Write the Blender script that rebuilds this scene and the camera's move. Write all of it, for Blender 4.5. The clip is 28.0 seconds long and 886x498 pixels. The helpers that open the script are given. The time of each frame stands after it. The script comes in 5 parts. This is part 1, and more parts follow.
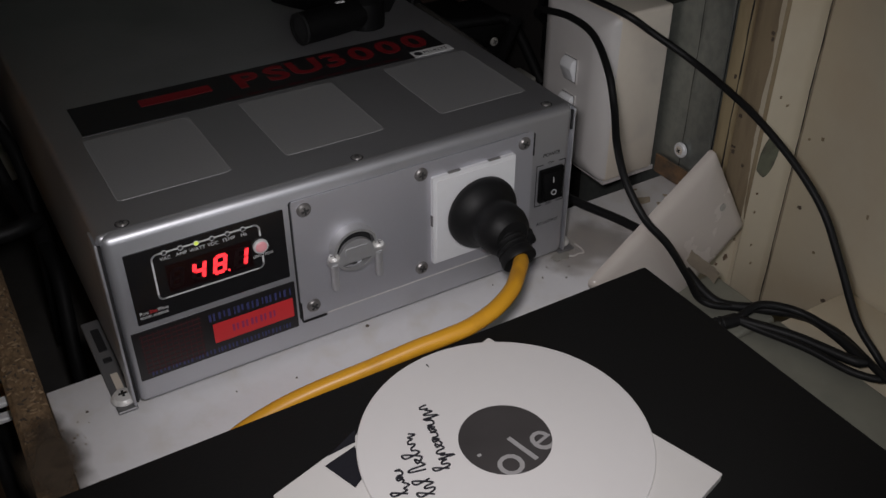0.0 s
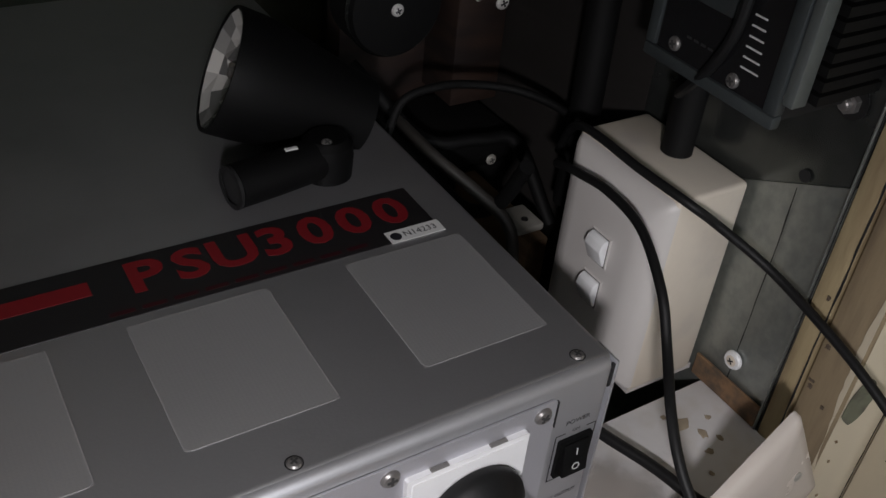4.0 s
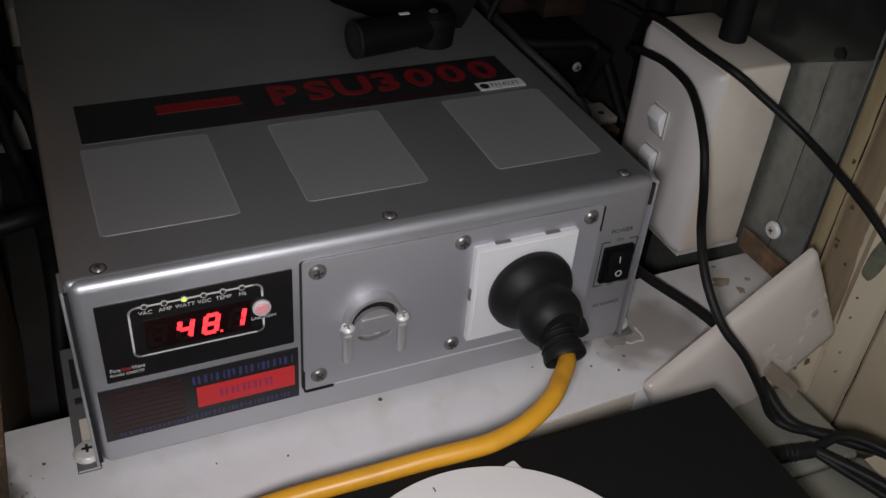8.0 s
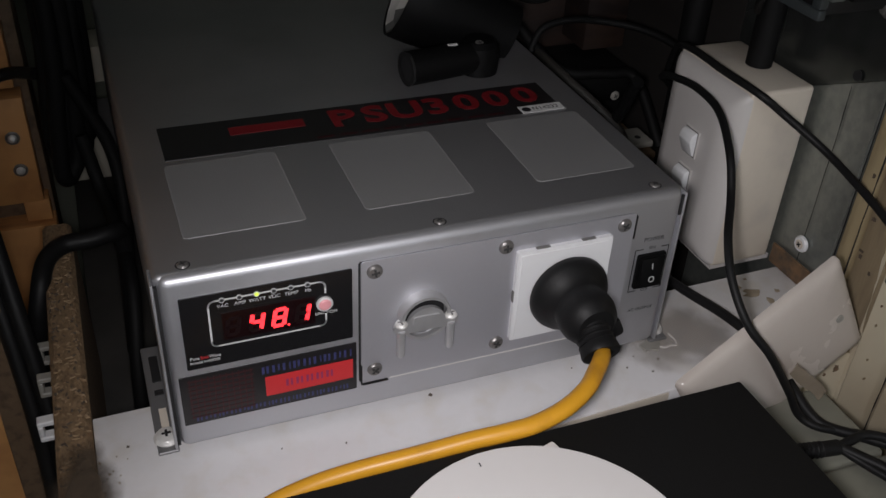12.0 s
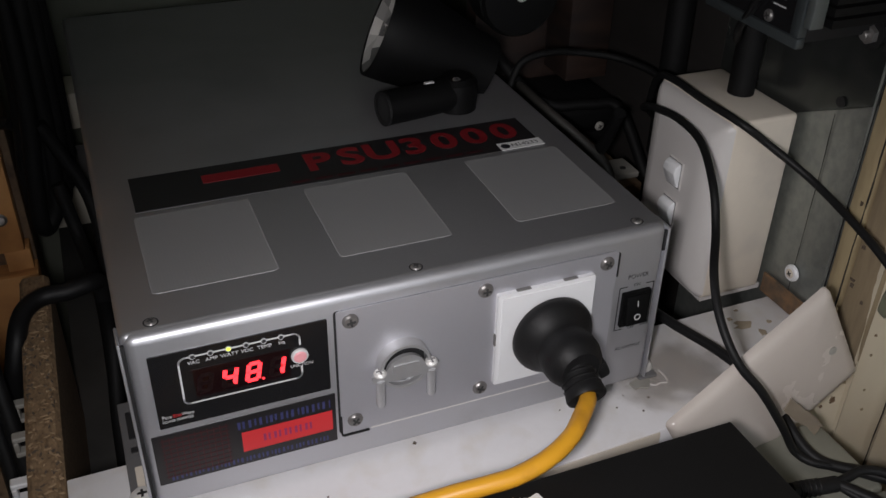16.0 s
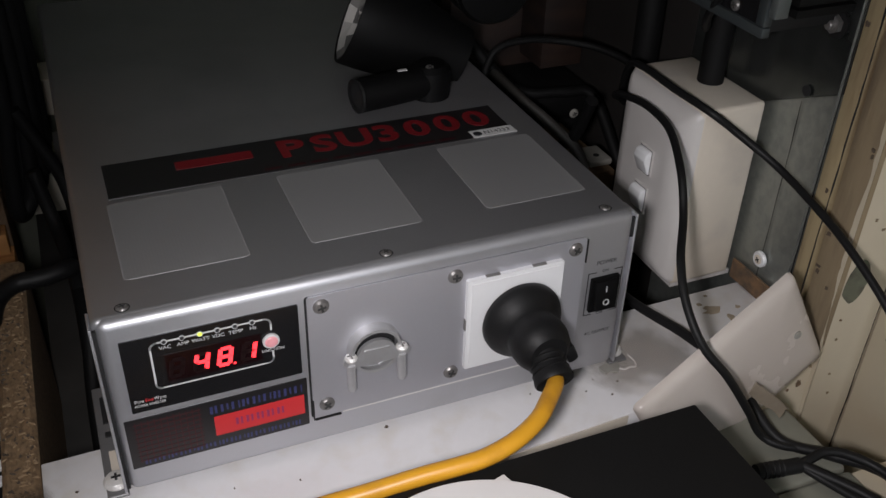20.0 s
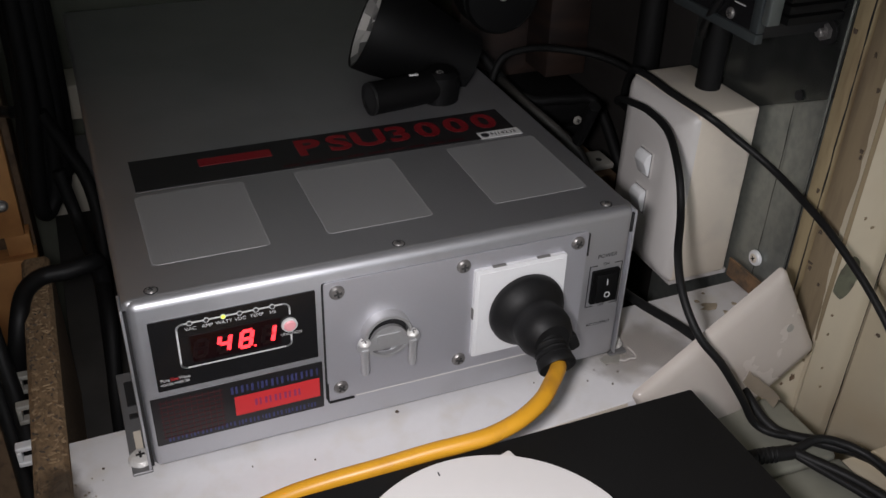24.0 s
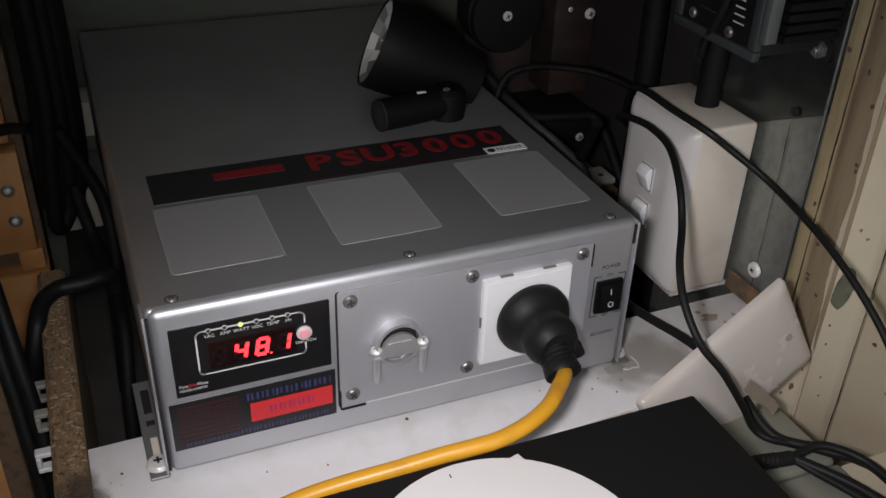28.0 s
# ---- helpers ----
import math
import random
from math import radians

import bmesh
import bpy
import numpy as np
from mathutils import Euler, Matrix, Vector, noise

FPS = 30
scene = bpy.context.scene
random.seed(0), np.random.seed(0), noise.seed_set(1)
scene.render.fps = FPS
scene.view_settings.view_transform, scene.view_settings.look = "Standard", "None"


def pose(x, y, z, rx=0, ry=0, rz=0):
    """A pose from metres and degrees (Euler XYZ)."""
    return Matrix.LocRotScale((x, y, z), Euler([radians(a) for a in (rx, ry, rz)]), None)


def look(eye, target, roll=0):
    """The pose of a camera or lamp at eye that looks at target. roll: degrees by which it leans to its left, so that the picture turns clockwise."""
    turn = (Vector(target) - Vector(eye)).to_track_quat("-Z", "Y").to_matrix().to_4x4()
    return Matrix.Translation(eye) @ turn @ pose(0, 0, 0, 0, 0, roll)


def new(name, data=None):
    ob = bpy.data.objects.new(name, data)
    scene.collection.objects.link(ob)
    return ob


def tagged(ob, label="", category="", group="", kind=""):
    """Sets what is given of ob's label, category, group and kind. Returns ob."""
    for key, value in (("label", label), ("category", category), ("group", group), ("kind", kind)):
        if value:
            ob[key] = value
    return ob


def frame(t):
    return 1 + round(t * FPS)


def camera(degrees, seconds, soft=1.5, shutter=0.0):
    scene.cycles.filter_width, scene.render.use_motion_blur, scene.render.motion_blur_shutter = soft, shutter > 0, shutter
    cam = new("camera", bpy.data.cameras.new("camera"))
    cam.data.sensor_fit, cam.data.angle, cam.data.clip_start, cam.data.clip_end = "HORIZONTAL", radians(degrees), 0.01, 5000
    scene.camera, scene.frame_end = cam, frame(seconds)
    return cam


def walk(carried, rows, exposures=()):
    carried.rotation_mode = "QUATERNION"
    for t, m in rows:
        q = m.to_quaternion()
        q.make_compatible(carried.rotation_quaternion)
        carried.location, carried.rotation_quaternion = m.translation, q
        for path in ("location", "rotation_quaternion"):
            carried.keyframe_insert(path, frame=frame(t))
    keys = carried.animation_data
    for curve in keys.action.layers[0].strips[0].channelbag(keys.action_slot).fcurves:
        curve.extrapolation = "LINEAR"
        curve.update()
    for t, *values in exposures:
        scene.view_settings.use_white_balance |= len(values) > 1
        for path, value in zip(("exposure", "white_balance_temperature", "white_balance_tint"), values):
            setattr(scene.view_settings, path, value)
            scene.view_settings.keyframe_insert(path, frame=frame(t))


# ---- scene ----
cam = camera(50.68, 28.0)
PATH = [
    (0, (-0.1374, -0.3605, 0.3281), (0.2827, 0.3433, -0.2447), -0.03),
    (0.5, (-0.1313, -0.3509, 0.3490), (0.3034, 0.3645, -0.1979), 0.99),
    (1, (-0.1235, -0.3516, 0.3502), (0.3122, 0.3820, -0.1713), 0.43),
    (1.5, (-0.1030, -0.3470, 0.3571), (0.3278, 0.4025, -0.1455), 1.32),
    (2, (-0.0703, -0.3072, 0.3481), (0.3192, 0.4277, -0.2071), 2.68),
    (2.5, (-0.0513, -0.2288, 0.3427), (0.3955, 0.4208, -0.2724), 5.99),
    (3, (-0.0454, -0.1945, 0.3377), (0.4225, 0.4383, -0.2793), 6.58),
    (3.5, (-0.0441, -0.1739, 0.3395), (0.4096, 0.4791, -0.2670), 5.61),
    (5.5, (-0.0719, -0.2288, 0.3392), (0.3721, 0.4475, -0.2486), 8.11),
    (6, (-0.0904, -0.2526, 0.3274), (0.3256, 0.4373, -0.2650), 8.31),
    (6.5, (-0.0936, -0.2640, 0.3277), (0.2928, 0.4373, -0.2713), 7.46),
    (7, (-0.0935, -0.2680, 0.3240), (0.2791, 0.4395, -0.2766), 6.88),
    (7.5, (-0.0919, -0.2771, 0.3248), (0.2728, 0.4338, -0.2766), 6.47),
    (8, (-0.0879, -0.2868, 0.3245), (0.2693, 0.4290, -0.2756), 5.37),
    (8.5, (-0.0914, -0.2955, 0.3231), (0.2599, 0.4251, -0.2748), 4.98),
    (9, (-0.0969, -0.2986, 0.3236), (0.2496, 0.4256, -0.2727), 5.48),
    (9.5, (-0.0961, -0.3079, 0.3231), (0.2430, 0.4214, -0.2711), 5.03),
    (10, (-0.1010, -0.3147, 0.3284), (0.2336, 0.4196, -0.2622), 4.82),
    (10.5, (-0.1055, -0.3190, 0.3318), (0.2262, 0.4211, -0.2532), 4.68),
    (11, (-0.1039, -0.3201, 0.3316), (0.2223, 0.4285, -0.2457), 3.79),
    (11.5, (-0.1040, -0.3226, 0.3338), (0.2191, 0.4323, -0.2370), 3.23),
    (12, (-0.1046, -0.3258, 0.3339), (0.2145, 0.4341, -0.2325), 3.18),
    (12.5, (-0.1012, -0.3295, 0.3379), (0.2122, 0.4365, -0.2234), 2.33),
    (14.5, (-0.0892, -0.3283, 0.3365), (0.2156, 0.4516, -0.2102), 0.93),
    (15, (-0.0887, -0.3286, 0.3340), (0.2178, 0.4531, -0.2091), 0.92),
    (15.5, (-0.0877, -0.3235, 0.3344), (0.2268, 0.4548, -0.2091), 1.07),
    (16, (-0.0888, -0.3170, 0.3361), (0.2326, 0.4577, -0.2085), 1.23),
    (16.5, (-0.0883, -0.3092, 0.3341), (0.2379, 0.4619, -0.2127), 1.35),
    (17, (-0.0874, -0.3072, 0.3359), (0.2418, 0.4559, -0.2203), 1.69),
    (17.5, (-0.0867, -0.3092, 0.3364), (0.2455, 0.4505, -0.2226), 1.74),
    (18, (-0.0831, -0.3117, 0.3350), (0.2505, 0.4483, -0.2228), 1.82),
    (18.5, (-0.0846, -0.3148, 0.3379), (0.2502, 0.4441, -0.2206), 1.85),
    (19, (-0.0904, -0.3164, 0.3393), (0.2465, 0.4408, -0.2204), 2.23),
    (19.5, (-0.0884, -0.3204, 0.3402), (0.2476, 0.4386, -0.2174), 2.20),
    (20, (-0.0843, -0.3240, 0.3392), (0.2492, 0.4372, -0.2170), 1.84),
    (20.5, (-0.0871, -0.3256, 0.3406), (0.2480, 0.4361, -0.2140), 2.09),
    (21, (-0.0883, -0.3243, 0.3459), (0.2458, 0.4381, -0.2083), 2.33),
    (21.5, (-0.0856, -0.3244, 0.3430), (0.2480, 0.4394, -0.2095), 1.89),
    (23.5, (-0.0964, -0.3409, 0.3444), (0.2377, 0.4292, -0.1991), 2.37),
    (24, (-0.0971, -0.3486, 0.3419), (0.2356, 0.4244, -0.1983), 2.01),
    (24.5, (-0.0948, -0.3477, 0.3353), (0.2384, 0.4271, -0.2020), 1.88),
    (25, (-0.0880, -0.3548, 0.3415), (0.2444, 0.4207, -0.1953), 1.29),
    (25.5, (-0.0880, -0.3583, 0.3431), (0.2464, 0.4179, -0.1914), 1.55),
    (26, (-0.0943, -0.3588, 0.3443), (0.2440, 0.4168, -0.1887), 1.54),
    (26.5, (-0.1010, -0.3593, 0.3454), (0.2396, 0.4171, -0.1850), 1.68),
    (27, (-0.1037, -0.3601, 0.3463), (0.2369, 0.4174, -0.1824), 1.81),
    (27.5, (-0.1057, -0.3606, 0.3470), (0.2342, 0.4186, -0.1796), 1.88),
    (28, (-0.1082, -0.3601, 0.3460), (0.2303, 0.4224, -0.1766), 2.02),
]
EXPOSURES = [(0.0, -0.98), (0.5, -0.78), (1.0, -0.45), (1.5, -0.15), (2.0, 0.02), (3.5, -0.05), (5.5, -0.15), (7.0, -0.46), (8.0, -0.53), (10.0, -0.74), (12.5, -0.4), (15.0, -0.24), (17.5, -0.24), (20.0, -0.18), (24.0, -0.13), (26.0, -0.18), (28.0, -0.08)]
LAMP_WATTS, LAMP_CONE, LAMP_AT, LAMP_AIM = 6.3, 87.0, (-0.106, -0.300, 0.312), (0.080, -0.032, 0.006)
walk(cam, [(t, look(eye, aim, roll)) for t, eye, aim, roll in PATH], EXPOSURES)

# ---- light: one small lamp held by the camera's side, and a faint added fill ----
world = bpy.data.worlds.new("world")
scene.world = world
world.use_nodes = True
world.node_tree.nodes["Background"].inputs[0].default_value = (0.9, 0.95, 1.0, 1)
world.node_tree.nodes["Background"].inputs[1].default_value = 1.5
lamp_data = bpy.data.lights.new("camera_lamp", "SPOT")
lamp_data.energy, lamp_data.color, lamp_data.shadow_soft_size = LAMP_WATTS, (1.0, 0.955, 0.975), 0.016
lamp_data.spot_size, lamp_data.spot_blend = radians(LAMP_CONE), 1.0
lamp = new("camera_lamp", lamp_data)
lamp.matrix_world = look(LAMP_AT, LAMP_AIM)


# ---- materials ----
def material(name, base, rough=0.5, metal=0.0, spread=0.12, grain=300.0, bump=0.15, bump_scale=None, stain=None, stain_scale=12.0, stain_at=(0.5, 0.7), emit=0.0, spec=0.5, stretch=(1, 1, 1)):
    """A surface with variation at two scales: fine grain and broad wear, plus stains of a second colour."""
    m = bpy.data.materials.new(name)
    m.use_nodes = True
    nodes, links = m.node_tree.nodes, m.node_tree.links
    p = nodes["Principled BSDF"]
    coords, mapping = nodes.new("ShaderNodeTexCoord"), nodes.new("ShaderNodeMapping")
    mapping.inputs["Scale"].default_value = stretch
    links.new(coords.outputs["Object"], mapping.inputs[0])

    def noise_at(scale, detail=4.0):
        n = nodes.new("ShaderNodeTexNoise")
        n.inputs["Scale"].default_value, n.inputs["Detail"].default_value = scale, detail
        links.new(mapping.outputs[0], n.inputs["Vector"])
        return n

    fine, broad = noise_at(grain), noise_at(stain_scale, 6.0)
    dark, light = [c * (1 - spread) for c in base], [min(1, c * (1 + spread)) for c in base]
    mix = nodes.new("ShaderNodeMix")
    mix.data_type = "RGBA"
    mix.inputs[6].default_value, mix.inputs[7].default_value = (*dark, 1), (*light, 1)
    half = nodes.new("ShaderNodeMath")
    half.operation = "ADD"
    half.use_clamp = True
    mul1, mul2 = nodes.new("ShaderNodeMath"), nodes.new("ShaderNodeMath")
    mul1.operation = mul2.operation = "MULTIPLY"
    mul1.inputs[1].default_value, mul2.inputs[1].default_value = 0.5, 0.5
    links.new(fine.outputs[0], mul1.inputs[0])
    links.new(broad.outputs[0], mul2.inputs[0])
    links.new(mul1.outputs[0], half.inputs[0])
    links.new(mul2.outputs[0], half.inputs[1])
    links.new(half.outputs[0], mix.inputs[0])
    colour = mix.outputs[2]
    if stain:
        ramp = nodes.new("ShaderNodeValToRGB")
        ramp.color_ramp.elements[0].position, ramp.color_ramp.elements[1].position = stain_at
        links.new(noise_at(stain_scale * 1.7, 8.0).outputs[0], ramp.inputs[0])
        over = nodes.new("ShaderNodeMix")
        over.data_type = "RGBA"
        over.inputs[7].default_value = (*stain, 1)
        links.new(ramp.outputs[0], over.inputs[0])
        links.new(colour, over.inputs[6])
        colour = over.outputs[2]
    links.new(colour, p.inputs["Base Color"])
    p.inputs["Metallic"].default_value = metal
    p.inputs["Specular IOR Level"].default_value = spec
    gloss = nodes.new("ShaderNodeMapRange")
    gloss.inputs[3].default_value, gloss.inputs[4].default_value = max(0.02, rough - 0.08), min(1, rough + 0.08)
    links.new(broad.outputs[0], gloss.inputs[0])
    links.new(gloss.outputs[0], p.inputs["Roughness"])
    if bump:
        b = nodes.new("ShaderNodeBump")
        b.inputs["Strength"].default_value, b.inputs["Distance"].default_value = bump, 0.001
        links.new((noise_at(bump_scale) if bump_scale else fine).outputs[0], b.inputs["Height"])
        links.new(b.outputs[0], p.inputs["Normal"])
    if emit:
        p.inputs["Emission Color"].default_value = (*base, 1)
        p.inputs["Emission Strength"].default_value = emit
    return m


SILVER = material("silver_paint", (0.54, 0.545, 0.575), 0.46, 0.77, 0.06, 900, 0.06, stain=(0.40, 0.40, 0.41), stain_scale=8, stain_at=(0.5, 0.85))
# the front's silver darkened for the cover, to carry its top's shade
SILVER_SHADED = material("silver_shaded", (0.44, 0.44, 0.455), 0.44, 0.84, 0.06, 900, 0.06, stain=(0.35, 0.35, 0.36), stain_scale=8, stain_at=(0.5, 0.85))
SILVER_PLATE = material("silver_plate", (0.55, 0.55, 0.59), 0.54, 0.72, 0.06, 900, 0.06)
CHROME = material("screw_steel", (0.23, 0.22, 0.215), 0.36, 0.6, 0.3, 500, 0.25)
BRIGHT_SCREW = material("bright_screw_steel", (0.76, 0.75, 0.73), 0.35, 0.25, 0.2, 700, 0.5)
RECESS = material("shaded_recess", (0.05, 0.05, 0.05), 0.6, 0.3, 0.3)
NOTCH = material("shaded_plastic_slot", (0.16, 0.155, 0.15), 0.6, 0.0, 0.2)
ZINC = material("cast_zinc", (0.56, 0.56, 0.57), 0.42, 0.65, 0.08, 400, 0.1)
DARK_SLOT = material("dark_slot", (0.012, 0.012, 0.013), 0.7, 0.0, 0.2)
PANEL_BLACK = material("gloss_black_panel", (0.011, 0.011, 0.012), 0.25, 0.0, 0.1, 400, 0.0)
LABEL_DARK = material("dark_label_film", (0.013, 0.012, 0.013), 0.35, 0.0, 0.2, 200, 0.03)
PRINT_WHITE = material("white_print", (0.62, 0.62, 0.62), 0.5, 0.0, 0.05, 300, 0.0)
PRINT_PALE = material("pale_grey_print", (0.34, 0.33, 0.33), 0.5, 0.0, 0.2, 300, 0.0)
DULL_PLASTIC = material("dull_grey_plastic", (0.33, 0.32, 0.29), 0.5, 0.0, 0.1, 150, 0.05, stain=(0.22, 0.21, 0.18), stain_scale=20, stain_at=(0.5, 0.8))
PRINT_GREY = material("grey_print", (0.03, 0.03, 0.032), 0.5, 0.0, 0.05, 300, 0.0)
PRINT_RED = material("red_print", (0.16, 0.007, 0.011), 0.45, 0.0, 0.15, 300, 0.0)
PRINT_BRIGHT_RED = material("bright_red_print", (0.62, 0.03, 0.035), 0.45, 0.0, 0.08, 300, 0.0)
PRINT_BLUE = material("blue_print", (0.036, 0.040, 0.13), 0.5, 0.0, 0.1, 300, 0.0)
PRINT_DARK_RED = material("dark_red_print", (0.045, 0.008, 0.010), 0.5, 0.0, 0.15, 300, 0.0)
SEGMENT_ON = material("lit_segment", (1.0, 0.035, 0.045), 0.4, 0.0, 0.0, 100, 0.0, emit=2.6)
SEGMENT_DIM = material("dim_segment", (0.032, 0.003, 0.005), 0.4, 0.0, 0.1, 100, 0.0)
SEGMENT_OFF = material("unlit_segment", (0.009, 0.0018, 0.0025), 0.4, 0.0, 0.05, 100, 0.0)
LED_ON = material("lit_green_lamp", (0.75, 0.95, 0.08), 0.4, 0.0, 0.0, 100, 0.0, emit=0.8)
BUTTON_PINK = material("pink_button", (0.75, 0.33, 0.36), 0.4, 0.0, 0.08, 200, 0.0, emit=0.10)
WHITE_PLASTIC = material("white_plastic", (0.78, 0.785, 0.80), 0.32, 0.0, 0.03, 300, 0.03)
CREAM_PLASTIC = material("aged_white_plastic", (0.68, 0.615, 0.525), 0.3, 0.0, 0.05, 250, 0.03, stain=(0.55, 0.50, 0.45), stain_scale=14, stain_at=(0.55, 0.8))
GREY_PLASTIC = material("pale_grey_plastic", (0.60, 0.575, 0.56), 0.35, 0.0, 0.03, 250, 0.03)
BLACK_RUBBER = material("black_rubber", (0.0085, 0.0085, 0.009), 0.52, 0.0, 0.2, 500, 0.1, spec=0.27)
BLACK_PLASTIC = material("black_plastic", (0.004, 0.004, 0.0042), 0.55, 0.0, 0.2, 400, 0.1, spec=0.12)
MATT_BLACK = material("matt_black", (0.011, 0.011, 0.0115), 0.65, 0.0, 0.25, 300, 0.15, spec=0.3)
YELLOW_SHEATH = material("yellow_cable_sheath", (0.70, 0.34, 0.022), 0.40, 0.0, 0.08, 200, 0.05, stain=(0.42, 0.19, 0.02), stain_scale=25, stain_at=(0.55, 0.8))
SHELF_WHITE = material("white_melamine", (0.79, 0.785, 0.80), 0.4, 0.0, 0.06, 200, 0.06, stain=(0.70, 0.67, 0.63), stain_scale=30, stain_at=(0.50, 0.80))
STAIN = material("dried_stain", (0.37, 0.31, 0.23), 0.8, 0.0, 0.4, 300, 0.3)
DIRT = material("dirt", (0.10, 0.075, 0.055), 0.9, 0.0, 0.4, 300, 0.5)
CHIP_PALE = material("pale_wood_chips", (0.33, 0.23, 0.135), 0.85, 0.0, 0.4, 300, 0.3)
CHIPBOARD = material("particle_board", (0.25, 0.165, 0.092), 0.85, 0.0, 0.5, 420, 0.5, bump_scale=700, stain=(0.13, 0.085, 0.05), stain_scale=330, stain_at=(0.46, 0.70), stretch=(1, 0.6, 1))
PINE = material("orange_pine", (0.66, 0.33, 0.12), 0.55, 0.0, 0.18, 60, 0.15, stain=(0.42, 0.18, 0.065), stain_scale=14, stain_at=(0.45, 0.75), stretch=(1, 6, 1))
TIMBER = material("weathered_timber", (0.37, 0.295, 0.17), 0.75, 0.0, 0.14, 90, 0.3, stain=(0.24, 0.175, 0.10), stain_scale=14, stain_at=(0.46, 0.72), stretch=(5, 5, 0.7))
BROWN_TIMBER = material("brown_timber", (0.17, 0.11, 0.065), 0.75, 0.0, 0.25, 90, 0.3, stain=(0.07, 0.045, 0.03), stain_scale=18, stain_at=(0.5, 0.75), stretch=(4, 1, 4))
PAINTED = material("cream_painted_timber", (0.59, 0.525, 0.40), 0.55, 0.0, 0.05, 120, 0.2, stain=(0.55, 0.46, 0.33), stain_scale=9, stain_at=(0.48, 0.75), bump_scale=40)
GALVANISED = material("galvanised_steel", (0.36, 0.38, 0.36), 0.38, 0.8, 0.16, 420, 0.06, stain=(0.29, 0.315, 0.30), stain_scale=110, stain_at=(0.42, 0.70), stretch=(1, 1, 0.8))
# steel darkened to stand for shadow on the sheet and a dim rim
SHADED_STEEL = material("shaded_steel", (0.15, 0.16, 0.155), 0.26, 0.85, 0.12, 200, 0.05, stain=(0.09, 0.10, 0.095), stain_scale=20, stain_at=(0.45, 0.7))
GREY_TIMBER = material("grey_brown_timber", (0.29, 0.225, 0.14), 0.75, 0.0, 0.14, 90, 0.3, stain=(0.19, 0.145, 0.095), stain_scale=14, stain_at=(0.46, 0.75), stretch=(5, 5, 0.7))
GREEN_GREY = material("grey_green_wall", (0.14, 0.15, 0.12), 0.8, 0.0, 0.1, 60, 0.1)
# red-brown wood taken near black; the unlit corner is in its colour
UNLIT_WOOD = material("unlit_red_wood", (0.011, 0.006, 0.005), 0.65, 0.0, 0.25, 70, 0.2, stain=(0.035, 0.018, 0.012), stain_scale=10, stain_at=(0.4, 0.7), stretch=(1, 1, 5))
# near-black tone that stands in for missing light beyond the steel
UNLIT_LINING = material("unlit_brown_lining", (0.013, 0.011, 0.010), 0.7, 0.0, 0.3, 70, 0.2, stain=(0.012, 0.010, 0.009), stain_scale=12, stretch=(1, 1, 4))
PLATE_WHITE = material("white_gloss_plate", (0.56, 0.508, 0.465), 0.25, 0.0, 0.04, 200, 0.02)
DISC_WHITE = material("printable_disc_white", (0.72, 0.70, 0.69), 0.5, 0.0, 0.02, 200, 0.0)
PAPER = material("white_card", (0.68, 0.66, 0.64), 0.6, 0.0, 0.03, 200, 0.05)
INK = material("black_ink", (0.015, 0.015, 0.02), 0.5, 0.0, 0.1)
DISC_HUB = material("clear_hub_over_dark", (0.06, 0.055, 0.055), 0.3, 0.0, 0.4, 60, 0.0)
TAPE = material("tan_plastic", (0.26, 0.215, 0.165), 0.45, 0.0, 0.3, 120, 0.1)
FLANGE = material("dull_steel", (0.20, 0.20, 0.205), 0.5, 0.45, 0.1, 400, 0.05)
RUSTED = material("rusted_steel", (0.20, 0.115, 0.06), 0.85, 0.0, 0.4, 300, 0.4, stain=(0.09, 0.065, 0.045), stain_scale=60, stain_at=(0.42, 0.62))
DUCT_GREY = material("grey_green_plastic", (0.235, 0.235, 0.195), 0.5, 0.0, 0.12, 150, 0.08, stain=(0.19, 0.19, 0.16), stain_scale=25, stain_at=(0.5, 0.8))
BOX_BLACK = material("black_leatherette", (0.0085, 0.0085, 0.0085), 0.7, 0.0, 0.2, 700, 0.12, spec=0.2)
FLOOR_GREY = material("dusty_floor", (0.20, 0.19, 0.17), 0.9, 0.0, 0.25, 30, 0.2)
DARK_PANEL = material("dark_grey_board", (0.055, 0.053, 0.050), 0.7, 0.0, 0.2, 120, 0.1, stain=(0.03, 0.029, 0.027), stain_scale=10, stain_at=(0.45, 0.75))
# black dimmed further, so the lack of light sits in the colour
UNLIT_BLACK = material("unlit_black", (0.0045, 0.0045, 0.0047), 0.65, 0.0, 0.2, 300, 0.1, spec=0.2)
BARE_PATCH = material("bare_grey_green_timber", (0.13, 0.135, 0.095), 0.85, 0.0, 0.25, 200, 0.4, stain=(0.07, 0.065, 0.05), stain_scale=60, stain_at=(0.45, 0.7))


